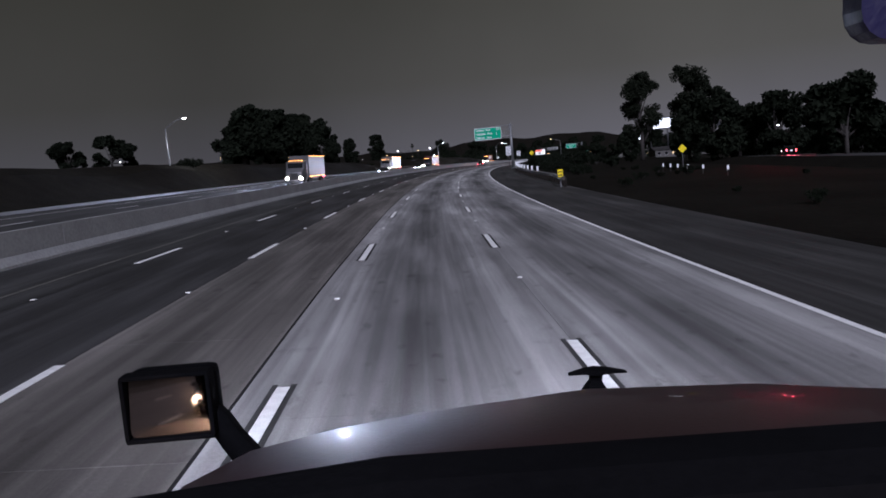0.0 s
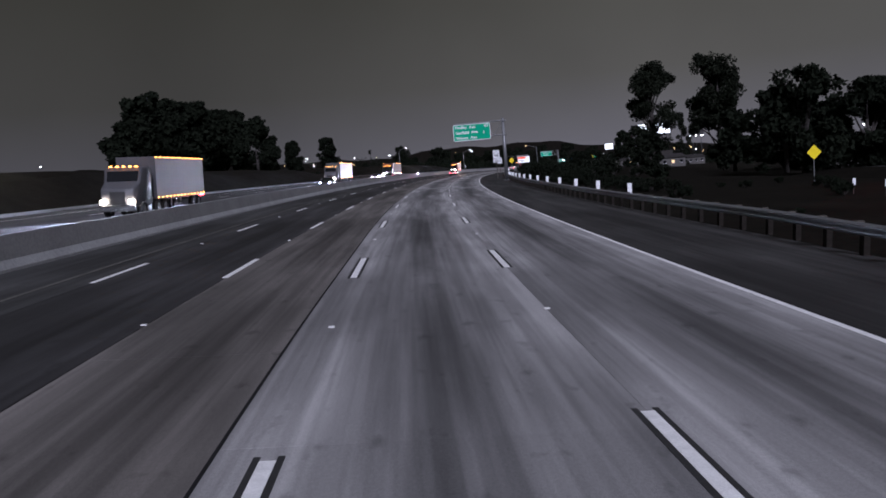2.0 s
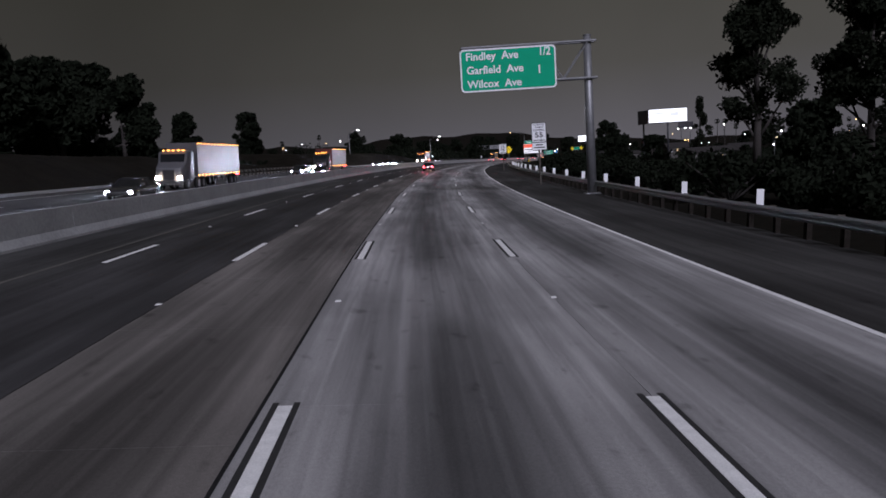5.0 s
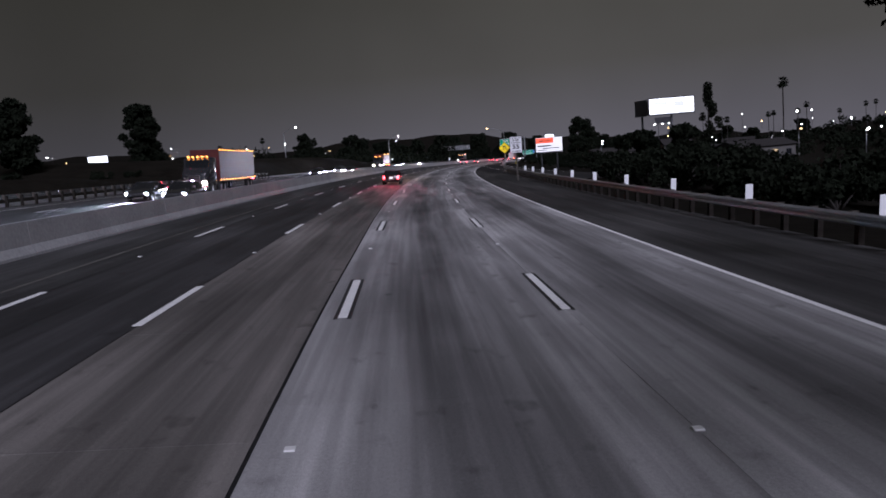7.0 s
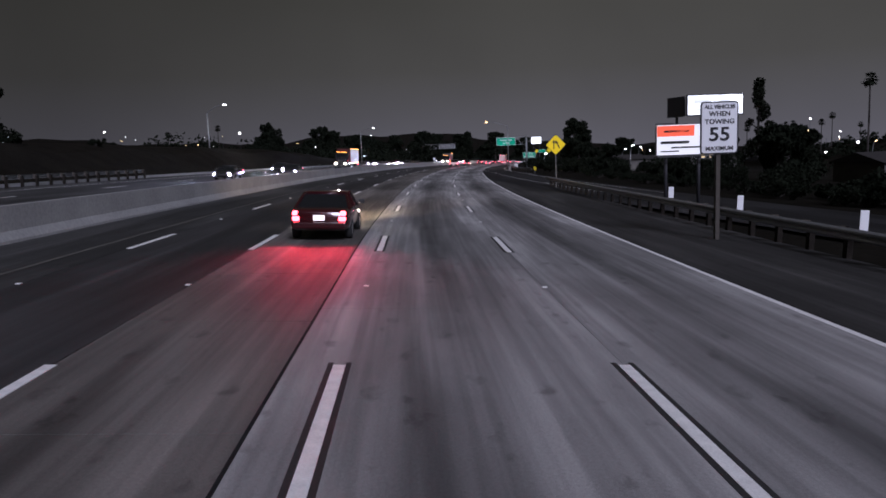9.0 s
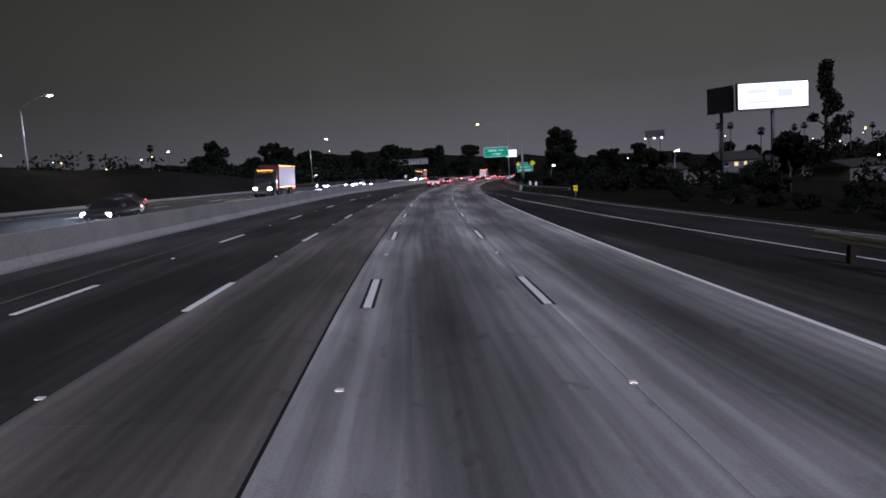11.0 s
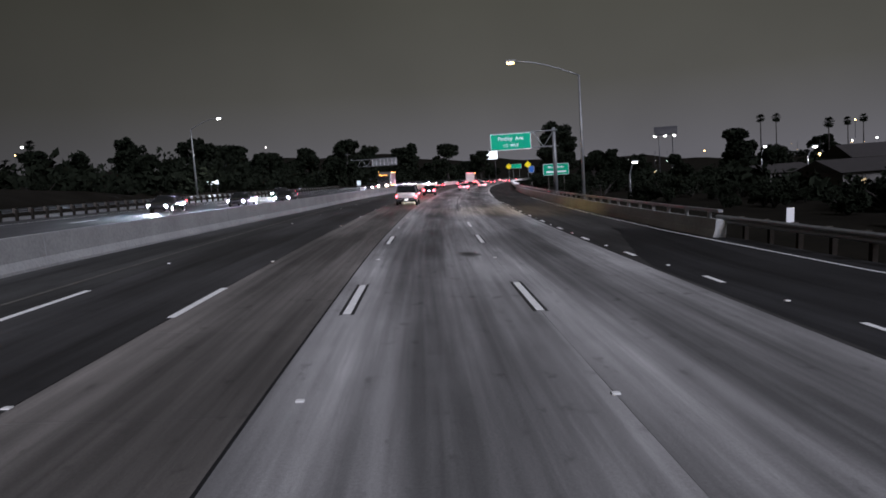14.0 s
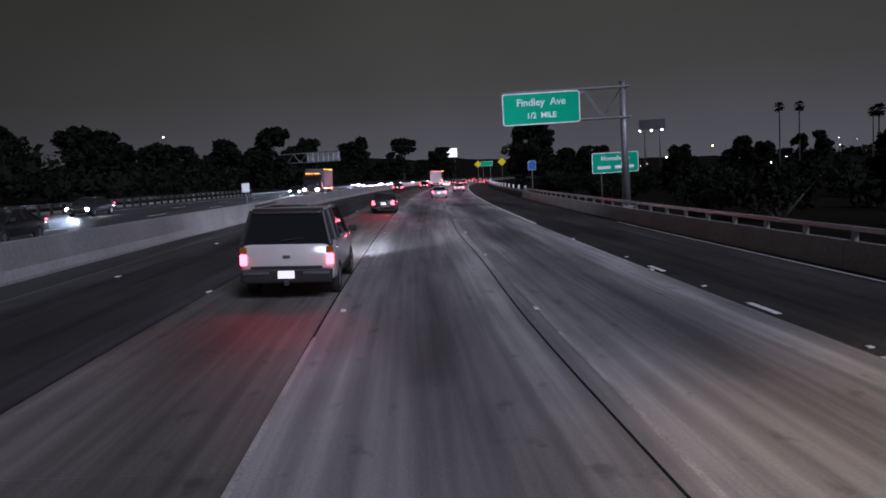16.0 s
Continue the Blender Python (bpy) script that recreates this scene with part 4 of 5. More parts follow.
def palm(h, label, m, seed):
    rng = random.Random(seed)
    g = thing("palm_tree", label, "palm tree", m, "distant fan palms")
    bm = bmesh.new()
    tube(bm, (0, 0, -0.1), (0.15, 0, h * 0.5), 0.26, 0.2, 9)
    tube(bm, (0.15, 0, h * 0.5), (0.1, 0.1, h - 1.6), 0.2, 0.17, 9)
    part("trunk", bm, BARK, g, smooth=True)
    bm = bmesh.new()
    for i in range(52):
        a, e = rng.uniform(0, 6.28), rng.uniform(-1.1, 1.3)
        d = Vector((math.cos(a) * math.cos(e), math.sin(a) * math.cos(e), math.sin(e)))
        side = d.cross(Vector((0, 0, 1))).normalized()
        c = Vector((0.1, 0.1, h - 1.6))
        stem, fan = c + d * 0.9, rng.uniform(0.9, 1.25)
        tube(bm, c, stem, 0.03, 0.02, 4)
        for j in range(7):
            t = (j - 3) / 3 * 1.1
            tip = stem + (d * math.cos(t) + side * math.sin(t)) * fan + Vector((0, 0, -0.25))
            w = side * 0.15 + d * 0.05
            f = [bm.verts.new(q) for q in (stem - w * 0.4, (stem + tip) / 2 - w, tip, (stem + tip) / 2 + w)]
            bm.faces.new(f)
    part("fronds", bm, LEAF_DARK, g)
    return g


tree("eucalyptus", 26.5, "tall dark eucalyptus with an open ragged crown", at(240, 47), 11, 0.75, per=150, size=0.34)
tree("eucalyptus", 27.5, "tall dark eucalyptus with a dense rounded head", at(236, 61.7), 12, 0.85, per=190, size=0.34)
for i, (s, l, h) in enumerate(((188, -58, 14), (200, -62, 16.5), (214, -64, 17), (228, -66, 18), (243, -64, 17), (252, -68, 19.5), (262, -62, 15), (270, -72, 20.5))):
    tree("round", h, "dense dark eucalyptus of the grove on the slope", at(s, l, slope_top(s) - 0.3), 20 + i, 1.25, LEAF_DARK, 130, 0.58)["group"] = "grove on the slope"
tree("oval", 10.0, "rounded dark tree standing alone on the slope", at(273.4, -55.0, 2.0), 31, 0.9, LEAF_DARK, 160, 0.3)
tree("oval", 12.8, "rounded dark tree standing alone past the grove", at(319.4, -59.5, 2.0), 32, 1.0, LEAF_DARK, 170, 0.32)
tree("round", 6.2, "low wide dark tree on the slope's crest", at(124, -55.6, 2.4), 33, 1.9, LEAF_DARK, 150, 0.25)
tree("round", 5.0, "low dark tree on the slope's crest beside another", at(116, -58, 2.5), 34, 1.8, LEAF_DARK, 150, 0.25)
tree("poplar", 25.0, "tall narrow dark tree beside the billboard", at(435.5, 77.4), 35, 1.75, per=150, size=0.36)
tree("oval", 28.0, "large dark tree at the road's bend", at(700, 28.2), 36, 1.25, LEAF_DARK, 120, 0.75)
tree("oval", 9.6, "dark round tree behind the parapet", at(470.4, 45.4), 37, 0.8, LEAF_DARK, 170, 0.3)
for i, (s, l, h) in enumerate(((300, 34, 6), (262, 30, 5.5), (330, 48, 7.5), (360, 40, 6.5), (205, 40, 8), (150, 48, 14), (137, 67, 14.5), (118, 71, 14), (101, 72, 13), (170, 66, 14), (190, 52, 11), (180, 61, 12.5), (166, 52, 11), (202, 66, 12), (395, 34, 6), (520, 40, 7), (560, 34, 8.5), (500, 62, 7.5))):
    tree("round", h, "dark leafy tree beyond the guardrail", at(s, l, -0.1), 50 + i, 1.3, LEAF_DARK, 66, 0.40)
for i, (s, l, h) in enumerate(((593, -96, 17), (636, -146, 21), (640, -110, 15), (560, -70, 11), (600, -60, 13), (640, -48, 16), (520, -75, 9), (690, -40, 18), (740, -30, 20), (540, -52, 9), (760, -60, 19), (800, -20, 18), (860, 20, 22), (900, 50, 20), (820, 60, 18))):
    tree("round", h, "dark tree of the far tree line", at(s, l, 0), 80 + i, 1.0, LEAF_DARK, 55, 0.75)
for i, (s, l, h) in enumerate(((640.8, 101, 24.2), (635.9, 105.1, 24.0), (595, 108.8, 19.4), (664.9, 140.2, 24.0), (650.9, 140.7, 24.2), (640, 151.8, 24.4), (632, 154.5, 27.4), (700, 186, 26), (706, 202, 30), (708, 208, 31), (400.4, 89.7, 22.5), (580, -148, 17), (568, -168, 13))):
    palm(h, "tall thin fan palm against the night sky", at(s, l + h * LEAN), 120 + i)
far_trees = [tree("round", h, "dark full-crowned tree of the far tree line", at(1000 + 30 * i, 70), 170 + i, 1.4, LEAF_DARK, 48, 0.9) for i, h in enumerate((11, 14, 17, 9))]
rt = random.Random(21)
for i in range(88):
    k = i % 11
    if k < 4:
        s, l = rt.uniform(470, 720), rt.uniform(-120, -38)
    elif k < 7:
        s, l = rt.uniform(720, 1300), rt.uniform(-200, 200)
        if abs(l + 7) < 40:
            l += math.copysign(60, l + 7)
    elif k < 9:
        s, l = rt.uniform(480, 640), rt.uniform(30, 120)
    else:
        s, l = rt.uniform(90, 230), rt.uniform(56, 95)
    f = rt.uniform(0.32, 0.52) if 6 < k < 9 else (rt.uniform(0.8, 1.2) if 3 < k < 7 else rt.uniform(0.45, 0.85))
    copy_thing(far_trees[i % 4], at(s, l, hill_z(s, l) - 0.1, rt.uniform(0, 360), f))["group"] = "far tree line"
protos = [tree("shrub", h, "dark leafy shrub beside the freeway", at(165 + i * 20, 19), 140 + i, 1.0, LEAF_DARK, 120, 0.125) for i, h in enumerate((1.8, 2.4, 1.4))]
for p in protos:
    p["group"] = "roadside shrubs"
rs = random.Random(5)
for i in range(105):
    s = rs.uniform(10, 560)
    l = rs.uniform(14, 34) if not 250 < s < 400 else rs.uniform(22, 40)
    copy_thing(rs.choice(protos), at(s, l, -0.1, rs.uniform(0, 360), rs.uniform(0.8, 1.7) * (0.32 if s < 135 else 1.0)))
for i in range(110):
    s = 112 + 2.1 * i
    l = float(np.interp(s, [112, 240, 262, 300, 345, 380], [17, 17, 27, 25, 21, 18])) + rs.uniform(-1.2, 2.5)
    copy_thing(rs.choice(protos), at(s, l, -0.1, rs.uniform(0, 360), rs.uniform(0.45, 0.8) if s < 150 else rs.uniform(0.95, 1.45) if s < 250 else rs.uniform(0.4, 0.8)))["group"] = "hedge behind the guardrail"
for i in range(34):
    s, l = rs.uniform(376, 440), rs.uniform(19, 40)
    copy_thing(rs.choice(protos), at(s, l, -0.1, rs.uniform(0, 360), rs.uniform(0.45, 0.95)))["group"] = "planting below the freeway"
for i in range(40):
    s = rs.uniform(60, 560)
    copy_thing(rs.choice(protos), at(s, rs.uniform(-46, -35), slope_top(s) - 0.35, rs.uniform(0, 360), rs.uniform(0.5, 1.1)))


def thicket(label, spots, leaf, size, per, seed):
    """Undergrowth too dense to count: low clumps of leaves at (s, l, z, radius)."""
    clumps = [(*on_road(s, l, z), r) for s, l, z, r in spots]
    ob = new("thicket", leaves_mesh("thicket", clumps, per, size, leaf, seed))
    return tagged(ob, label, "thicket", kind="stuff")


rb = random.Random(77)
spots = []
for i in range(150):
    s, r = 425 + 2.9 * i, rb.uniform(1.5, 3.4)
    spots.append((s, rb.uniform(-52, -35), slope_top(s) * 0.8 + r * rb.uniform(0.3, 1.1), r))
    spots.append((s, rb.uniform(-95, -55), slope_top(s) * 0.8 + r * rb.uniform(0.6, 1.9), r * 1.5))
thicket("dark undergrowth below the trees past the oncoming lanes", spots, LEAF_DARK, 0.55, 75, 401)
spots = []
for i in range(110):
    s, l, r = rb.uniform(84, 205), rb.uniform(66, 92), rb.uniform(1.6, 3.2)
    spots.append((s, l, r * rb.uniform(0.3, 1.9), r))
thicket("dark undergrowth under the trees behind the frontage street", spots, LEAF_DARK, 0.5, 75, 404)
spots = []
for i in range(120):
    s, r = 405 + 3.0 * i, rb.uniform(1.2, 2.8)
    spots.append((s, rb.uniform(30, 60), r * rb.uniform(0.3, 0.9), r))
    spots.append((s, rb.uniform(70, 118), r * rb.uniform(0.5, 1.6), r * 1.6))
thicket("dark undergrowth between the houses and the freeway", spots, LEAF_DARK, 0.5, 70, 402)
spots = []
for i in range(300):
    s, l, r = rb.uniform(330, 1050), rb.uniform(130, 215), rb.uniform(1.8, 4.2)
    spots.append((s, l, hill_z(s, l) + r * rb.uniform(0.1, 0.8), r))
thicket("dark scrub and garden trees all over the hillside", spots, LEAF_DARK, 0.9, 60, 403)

ROOF = surface("asphalt_shingle_roof", (0.025, 0.022, 0.021), 0.9, vary=0.3, scale=2.0)
STUCCO = surface("pale_stucco", (0.10, 0.095, 0.088), 0.9, vary=0.2, scale=1.0)
WARM_WINDOW = lit("lit_room_window", (1.0, 0.72, 0.35), 0.7)


def house(s, l, w, d, h, turn, lit_panes, label, sill=0.55):
    g = thing("house", label, "house", at(s, l, -0.1, turn), "houses below the freeway")
    bm = bmesh.new()
    box(bm, 0, 0, h / 2 - 0.4, w, d, h + 0.8)
    part("wall", bm, STUCCO, g)
    bm = bmesh.new()
    e, r = 0.5, h * 0.45
    a = [bm.verts.new(q) for q in ((-w / 2 - e, -d / 2 - e, h + 0.01), (w / 2 + e, -d / 2 - e, h + 0.01), (w / 2 + e, d / 2 + e, h + 0.01), (-w / 2 - e, d / 2 + e, h + 0.01), (-w / 2 - e, 0, h + r), (w / 2 + e, 0, h + r))]
    for f in ((0, 1, 5, 4), (2, 3, 4, 5), (0, 4, 3), (1, 2, 5), (3, 2, 1, 0)):
        bm.faces.new([a[i] for i in f])
    part("roof", bm, ROOF, g)
    n = int(w // 2.5)
    for i in range(n):
        x = (i + 0.5) / n * w - w / 2
        bm = bmesh.new()
        box(bm, x, -d / 2 - 0.02, h * sill, 1.1, 0.06, 1.0)
        part("window", bm, WARM_WINDOW if i in lit_panes else WINDOW, g)
        bm = bmesh.new()
        box(bm, x, -d / 2 - 0.05, h * sill - 0.55, 1.25, 0.12, 0.08)
        part("sill", bm, SIGN_WHITE, g)


house(468.5, 50.8, 9, 8, 2.7, 20, (1,), "small dark stucco house with one lit window")
house(520, 82, 16, 9, 3.2, 10, (2,), "long stucco house with one lit window")
house(430, 80, 12, 8, 3.0, 30, (), "dark stucco house with a gabled roof")
house(560, 110, 14, 10, 5.5, -10, (0, 3), "two-storey stucco house with lit windows")
house(330, 62, 12, 9, 3.0, 15, (2,), "dark stucco house beyond the ramp")
house(230, 82, 13, 9, 3.0, 10, (1,), "dark stucco house behind the eucalyptus trees")
house(425, 41.5, 7, 7, 2.7, 8, (0,), "small pale stucco house with its gable to the freeway")
house(486, 73, 11, 8, 5.2, 12, (1, 2), "two-storey stucco house with two lit upper windows", 0.8)
yard = thing("garden_wall", "pale block garden wall below the freeway", "wall", at(413, 41, -0.1, 8))
for i in range(4):
    bm = bmesh.new()
    box(bm, i * 2.52, 0, 0.75, 2.5, 0.2, 2.4, 0.01)
    part("wall_panel", bm, STUCCO, yard)


# far hills under the glow
def hills():
    bm = bmesh.new()
    n, d0 = 160, 2100
    rows = []
    for i in range(n + 1):
        a = radians(-75 + 150 * i / n)
        h = 34 + 24 * min(1, max(0, (a + 0.02) / 0.2)) + 14 * math.sin(a * 5 + 1) + 8 * math.sin(a * 13) + 5 * math.sin(a * 37) + 3 * math.sin(a * 90)
        c = Vector((150 + math.sin(a) * d0, 400 + math.cos(a) * d0, 0))
        rows.append([bm.verts.new(c), bm.verts.new(c + Vector((math.sin(a) * 160, math.cos(a) * 160, h))), bm.verts.new(c + Vector((math.sin(a) * 420, math.cos(a) * 420, -1)))])
    for a, b in zip(rows, rows[1:]):
        bm.faces.new((a[0], b[0], b[1], a[1]))
        bm.faces.new((a[1], b[1], b[2], a[2]))
    ob = part("hills", bm, SOIL)
    ob.matrix_basis = BANK
    return tagged(ob, "low dark hills along the horizon", "hills", kind="structure")


hills()


# ---- vehicles ----
def section(y, w, zb, zt, r=0.18):
    """Rounded upright cross-section of a body at y."""
    pts = []
    r = min(r, w * 0.9, (zt - zb) * 0.45)
    for cx, cz, a0 in ((w - r, zt - r, 0), (-w + r, zt - r, 90), (-w + r, zb + r, 180), (w - r, zb + r, 270)):
        for i in range(4):
            a = radians(a0 + i * 30)
            pts.append((cx + r * math.cos(a), y, cz + r * math.sin(a)))
    return pts


def wheel(parent, x, y, r, w=0.22):
    bm = bmesh.new()
    prof = [(r * 0.62, -w / 2), (r * 0.9, -w / 2), (r, -w * 0.32), (r, w * 0.32), (r * 0.9, w / 2), (r * 0.62, w / 2)]
    rings = [[(b, math.cos(2 * math.pi * i / 24) * a, math.sin(2 * math.pi * i / 24) * a) for a, b in prof] for i in range(24)]
    loft(bm, rings + [rings[0]], cap=False)
    wh = part("tyre", bm, RUBBER, parent, smooth=True)
    wh.location = (x, y, r)
    bm = bmesh.new()
    side = 1 if x > 0 else -1
    tube(bm, (-side * w * 0.2, 0, 0), (side * w * 0.36, 0, 0), r * 0.64, None, 20)
    for i in range(5):
        a = 2 * math.pi * i / 5
        box(bm, side * w * 0.4, math.cos(a) * r * 0.33, math.sin(a) * r * 0.33, 0.03, 0.09, r * 0.6, 0.0, None)
    part("rim", bm, ALLOY, wh)


def car(name, label, paint, m, dims, lights, group=""):
    """dims: length, half width, belt, roof height, cabin (rear foot, rear top, front top, front foot), wheel radius, boxy."""
    L, w, belt, roof, (c0, c1, c2, c3), wr, boxy = dims
    g = thing(name, label, "car", m, group)
    h = L / 2
    bm = bmesh.new()
    if boxy:
        st = [(-h, w * .90, .55, belt * .97), (-h + .08, w * .97, .42, belt), (-h + .5, w, .36, belt + .02), (0, w, .34, belt + .01), (h - 1.4, w, .36, belt - .01), (h - .5, w * .98, .42, belt - .06), (h - .1, w * .92, .48, belt - .12), (h, w * .80, .52, belt - .22)]
    else:
        st = [(-h, w * .84, .40, belt * .93), (-h + .08, w * .93, .32, belt * .99), (-h + .6, w * .99, .27, belt + .02), (0, w, .24, belt - .02), (h - 1.2, w * .98, .26, belt - .06), (h - .5, w * .93, .28, belt - .16), (h - .12, w * .82, .33, belt - .26), (h, w * .66, .40, belt - .34)]
    loft(bm, [section(*q, 0.14 if boxy else 0.2) for q in st])
    part("body", bm, paint, g, smooth=True)
    tw = w * (0.75 if boxy else 0.72)
    A, B, C, D = ((c0, belt - .04, w * .93), (c1, roof - .05, tw), (c2, roof - .05, tw), (c3, belt - .06, w * .93))

    def pane(name, pts):
        bm = bmesh.new()
        f = bm.faces.new([bm.verts.new(q) for q in pts])
        f.normal_update()
        n = f.normal.copy()
        c = f.calc_center_median()
        if n.dot(c - Vector((0, (c1 + c2) / 2, belt - .3))) > 0:
            n.negate()
        r = bmesh.ops.extrude_face_region(bm, geom=bm.faces[:])
        bmesh.ops.translate(bm, vec=n * 0.03, verts=[q for q in r["geom"] if isinstance(q, bmesh.types.BMVert)])
        part(name, bm, WINDOW, g, "dark glass pane")

    pane("rear_window", [(A[2], A[0], A[1]), (-A[2], A[0], A[1]), (-B[2], B[0], B[1]), (B[2], B[0], B[1])])
    pane("windshield", [(D[2], D[0], D[1]), (-D[2], D[0], D[1]), (-C[2], C[0], C[1]), (C[2], C[0], C[1])])
    mid = (c1 + c2) / 2 - .05
    for x in (-1, 1):
        pane("side_window", [(x * A[2], A[0], A[1]), (x * B[2], B[0], B[1]), (x * B[2], mid, B[1]), (x * A[2], mid - .05, A[1])])
        pane("side_window", [(x * D[2], D[0], D[1]), (x * C[2], C[0], C[1]), (x * C[2], mid, C[1]), (x * D[2], mid - .05, D[1])])
    bm = bmesh.new()
    loft(bm, [section(y, ww, z0, z1, .05) for y, ww, z0, z1 in ((c1 - .05, tw * .93, roof - .09, roof - .03), (c1 + .2, tw * 1.0, roof - .08, roof + .005), (c2 - .2, tw * 1.0, roof - .08, roof), (c2 + .05, tw * .93, roof - .1, roof - .04))])
    part("roof", bm, paint, g, smooth=True)
    for x in (-1, 1):
        for (ya, za, xa), (yb, zb, xb) in ((((c0), belt - .05, w * .93), (c1, roof - .04, tw)), ((c3, belt - .07, w * .93), (c2, roof - .04, tw)), (((c1 + c2) / 2 - .1, belt - .03, w * .945), ((c1 + c2) / 2, roof - .04, tw * 1.005))) + (((((c1 * .72 + c2 * .28) - .15, belt - .03, w * .945), (c1 * .72 + c2 * .28, roof - .04, tw * 1.005)),) if boxy else ()):
            bm = bmesh.new()
            tube(bm, (x * xa, ya, za), (x * xb, yb, zb), .055, .045, 6)
            part("pillar", bm, BLACK_TRIM if boxy else paint, g)
        bm = bmesh.new()
        box(bm, x * (w + .1), c3 - .25, belt + .07, .2, .12, .15, .03)
        part("side_mirror", bm, BLACK_TRIM, g)
        for y in (-h * .6, h * .6):
            wheel(g, x * (w - .1), y, wr)
        bm = bmesh.new()
        if boxy:
            box(bm, x * w * .90, -h + .03, belt - .34, .16, .1, .24, .04)
        else:
            box(bm, x * w * .78, -h + .06, belt - .11, .17, .15, .15, .05)
            box(bm, x * w * .75, -h + .06, belt - .27, .23, .16, .15, .05)
        part("tail_light", bm, lights[1], g)
        bm = bmesh.new()
        box(bm, x * w * .68, h - .12, belt - (.34 if boxy else .40), .40, .16, .2, .04)
        part("headlight", bm, lights[0], g)
        for y in (-.15, c1 + .1):
            bm = bmesh.new()
            box(bm, x * (w + .005), y + .2, belt - .12, .03, .2, .035, .01)
            part("door_handle", bm, CHROME if boxy else paint, g)
    bm = bmesh.new()
    box(bm, 0, -h - .03, .53 if boxy else .48, w * (1.9 if boxy else 1.75), .18, .30 if boxy else .2, .05)
    part("rear_bumper", bm, BLACK_TRIM if boxy else paint, g)
    if boxy:
        for x in (-.62, .62):
            bm = bmesh.new()
            box(bm, x * w, -h - .125, .60, w * .55, .03, .07, .012)
            part("bumper_strip", bm, CHROME, g)
    bm = bmesh.new()
    box(bm, 0, h + .0, .48, w * 1.6, .14, .2, .04)
    part("front_bumper", bm, BLACK_TRIM, g)
    bm = bmesh.new()
    box(bm, 0, -h - .02 if not boxy else -h - .135, .70 if not boxy else .56, .34, .02, .16, .004)
    pl = part("number_plate", bm, PLATE, g, "plain plate that shines by itself")
    if boxy:
        bm = bmesh.new()
        box(bm, 0, -h - .035, belt - .52, w * 1.5, .05, .1, .02)
        part("step_pad", bm, BLACK_TRIM, g)
        bm = bmesh.new()
        loft(bm, [section(c1 - .13 + .09 * i, tw * (.93 + .025 * i), roof - .04, roof - .005 + .004 * i, .02) for i in range(4)])
        part("rear_spoiler", bm, BLACK_TRIM, g)
        bm = bmesh.new()
        tube(bm, (-.1, -h - .02, belt + .06), (.35, -h + .04, belt + .10), .012, None, 6)
        part("rear_wiper", bm, BLACK_TRIM, g)
        bm = bmesh.new()
        box(bm, 0, -h - .015, belt - .28, .16, .03, .06, .01)
        part("badge", bm, CHROME, g)
        bm = bmesh.new()
        box(bm, 0, -h - .06, .38, .1, .2, .1, .02)
        part("tow_hitch", bm, DARK_STEEL, g)
        for x in (-1, 1):
            bm = bmesh.new()
            box(bm, x * w * .90, -h + .03, belt - .14, .15, .09, .13, .02)
            part("turn_signal", bm, AMBER_DIM, g)
            bm = bmesh.new()
            box(bm, x * (w + .01), 0, .5, .1, L * .42, .06, .02)
            part("running_board", bm, BLACK_TRIM, g)
            bm = bmesh.new()
            tube(bm, (x * tw * .9, c1 + .1, roof + .06), (x * tw * .9, c2 - .3, roof + .06), .02, None, 6)
            part("roof_rail", bm, BLACK_TRIM, g)
    return g


SEDAN = (4.75, .90, .94, 1.40, (-1.60, -.78, .25, 1.20), .31, False)
SUV = (5.2, .99, 1.20, 1.90, (-2.58, -2.35, .35, 1.15), .38, True)
def beam(g, y, z, power, color, size=70, tilt=-3.0, x=0.0):
    """The light that a vehicle's headlights throw ahead."""
    la = new("headlight_beam", bpy.data.lights.new("headlight_beam", "SPOT"))
    la.data.energy, la.data.color, la.data.spot_size, la.data.spot_blend, la.data.shadow_soft_size = power, color, radians(size), 1.0, 0.3
    la.parent = g
    la.matrix_basis = Matrix.Translation((x, y, z)) @ Matrix.Rotation(radians(90 + tilt), 4, "X")


def tail_glow(g, y, z, power):
    """The red spill of lit brake lights on the road behind."""
    for x in (-0.68, 0.68):
        la = new("brake_glow", bpy.data.lights.new("brake_glow", "SPOT"))
        la.data.energy, la.data.color, la.data.spot_size, la.data.spot_blend, la.data.shadow_soft_size = power, (1, 0.05, 0.08), radians(116), 1.0, 0.3
        la.parent = g
        la.matrix_basis = Matrix.Translation((x, y, z)) @ Matrix.Rotation(radians(180), 4, "Z") @ Matrix.Rotation(radians(106), 4, "X")


red_sedan = car("sedan", "maroon four-door sedan with lit red tail lights", RED_CAR, lying(250.4, -3.55), SEDAN, (HEADLIGHT_WARM, BRAKE))
suv = car("suv", "champagne full-size SUV with dark glass and lit tail lights", WHITE_CAR, lying(419.3, -3.1), SUV, (HEADLIGHT, TAIL))
# added dark car, standing in for the maroon sedan's later place ahead
dark_sedan = car("sedan", "dark sedan with red tail lights in the next lane", DARK_CAR, lying(455.5, -2.9), SEDAN, (HEADLIGHT_WARM, BRAKE))
lead = car("sedan", "silver sedan with lit red tail lights far ahead", SILVER_CAR, lying(488, 1.2), SEDAN, (HEADLIGHT, TAIL))
oncoming = car("sedan", "dark oncoming sedan with bright white headlights", DARK_CAR, lying(433.4, -18.1, 0, 180), SEDAN, (HEADLIGHT, TAIL), "oncoming traffic")
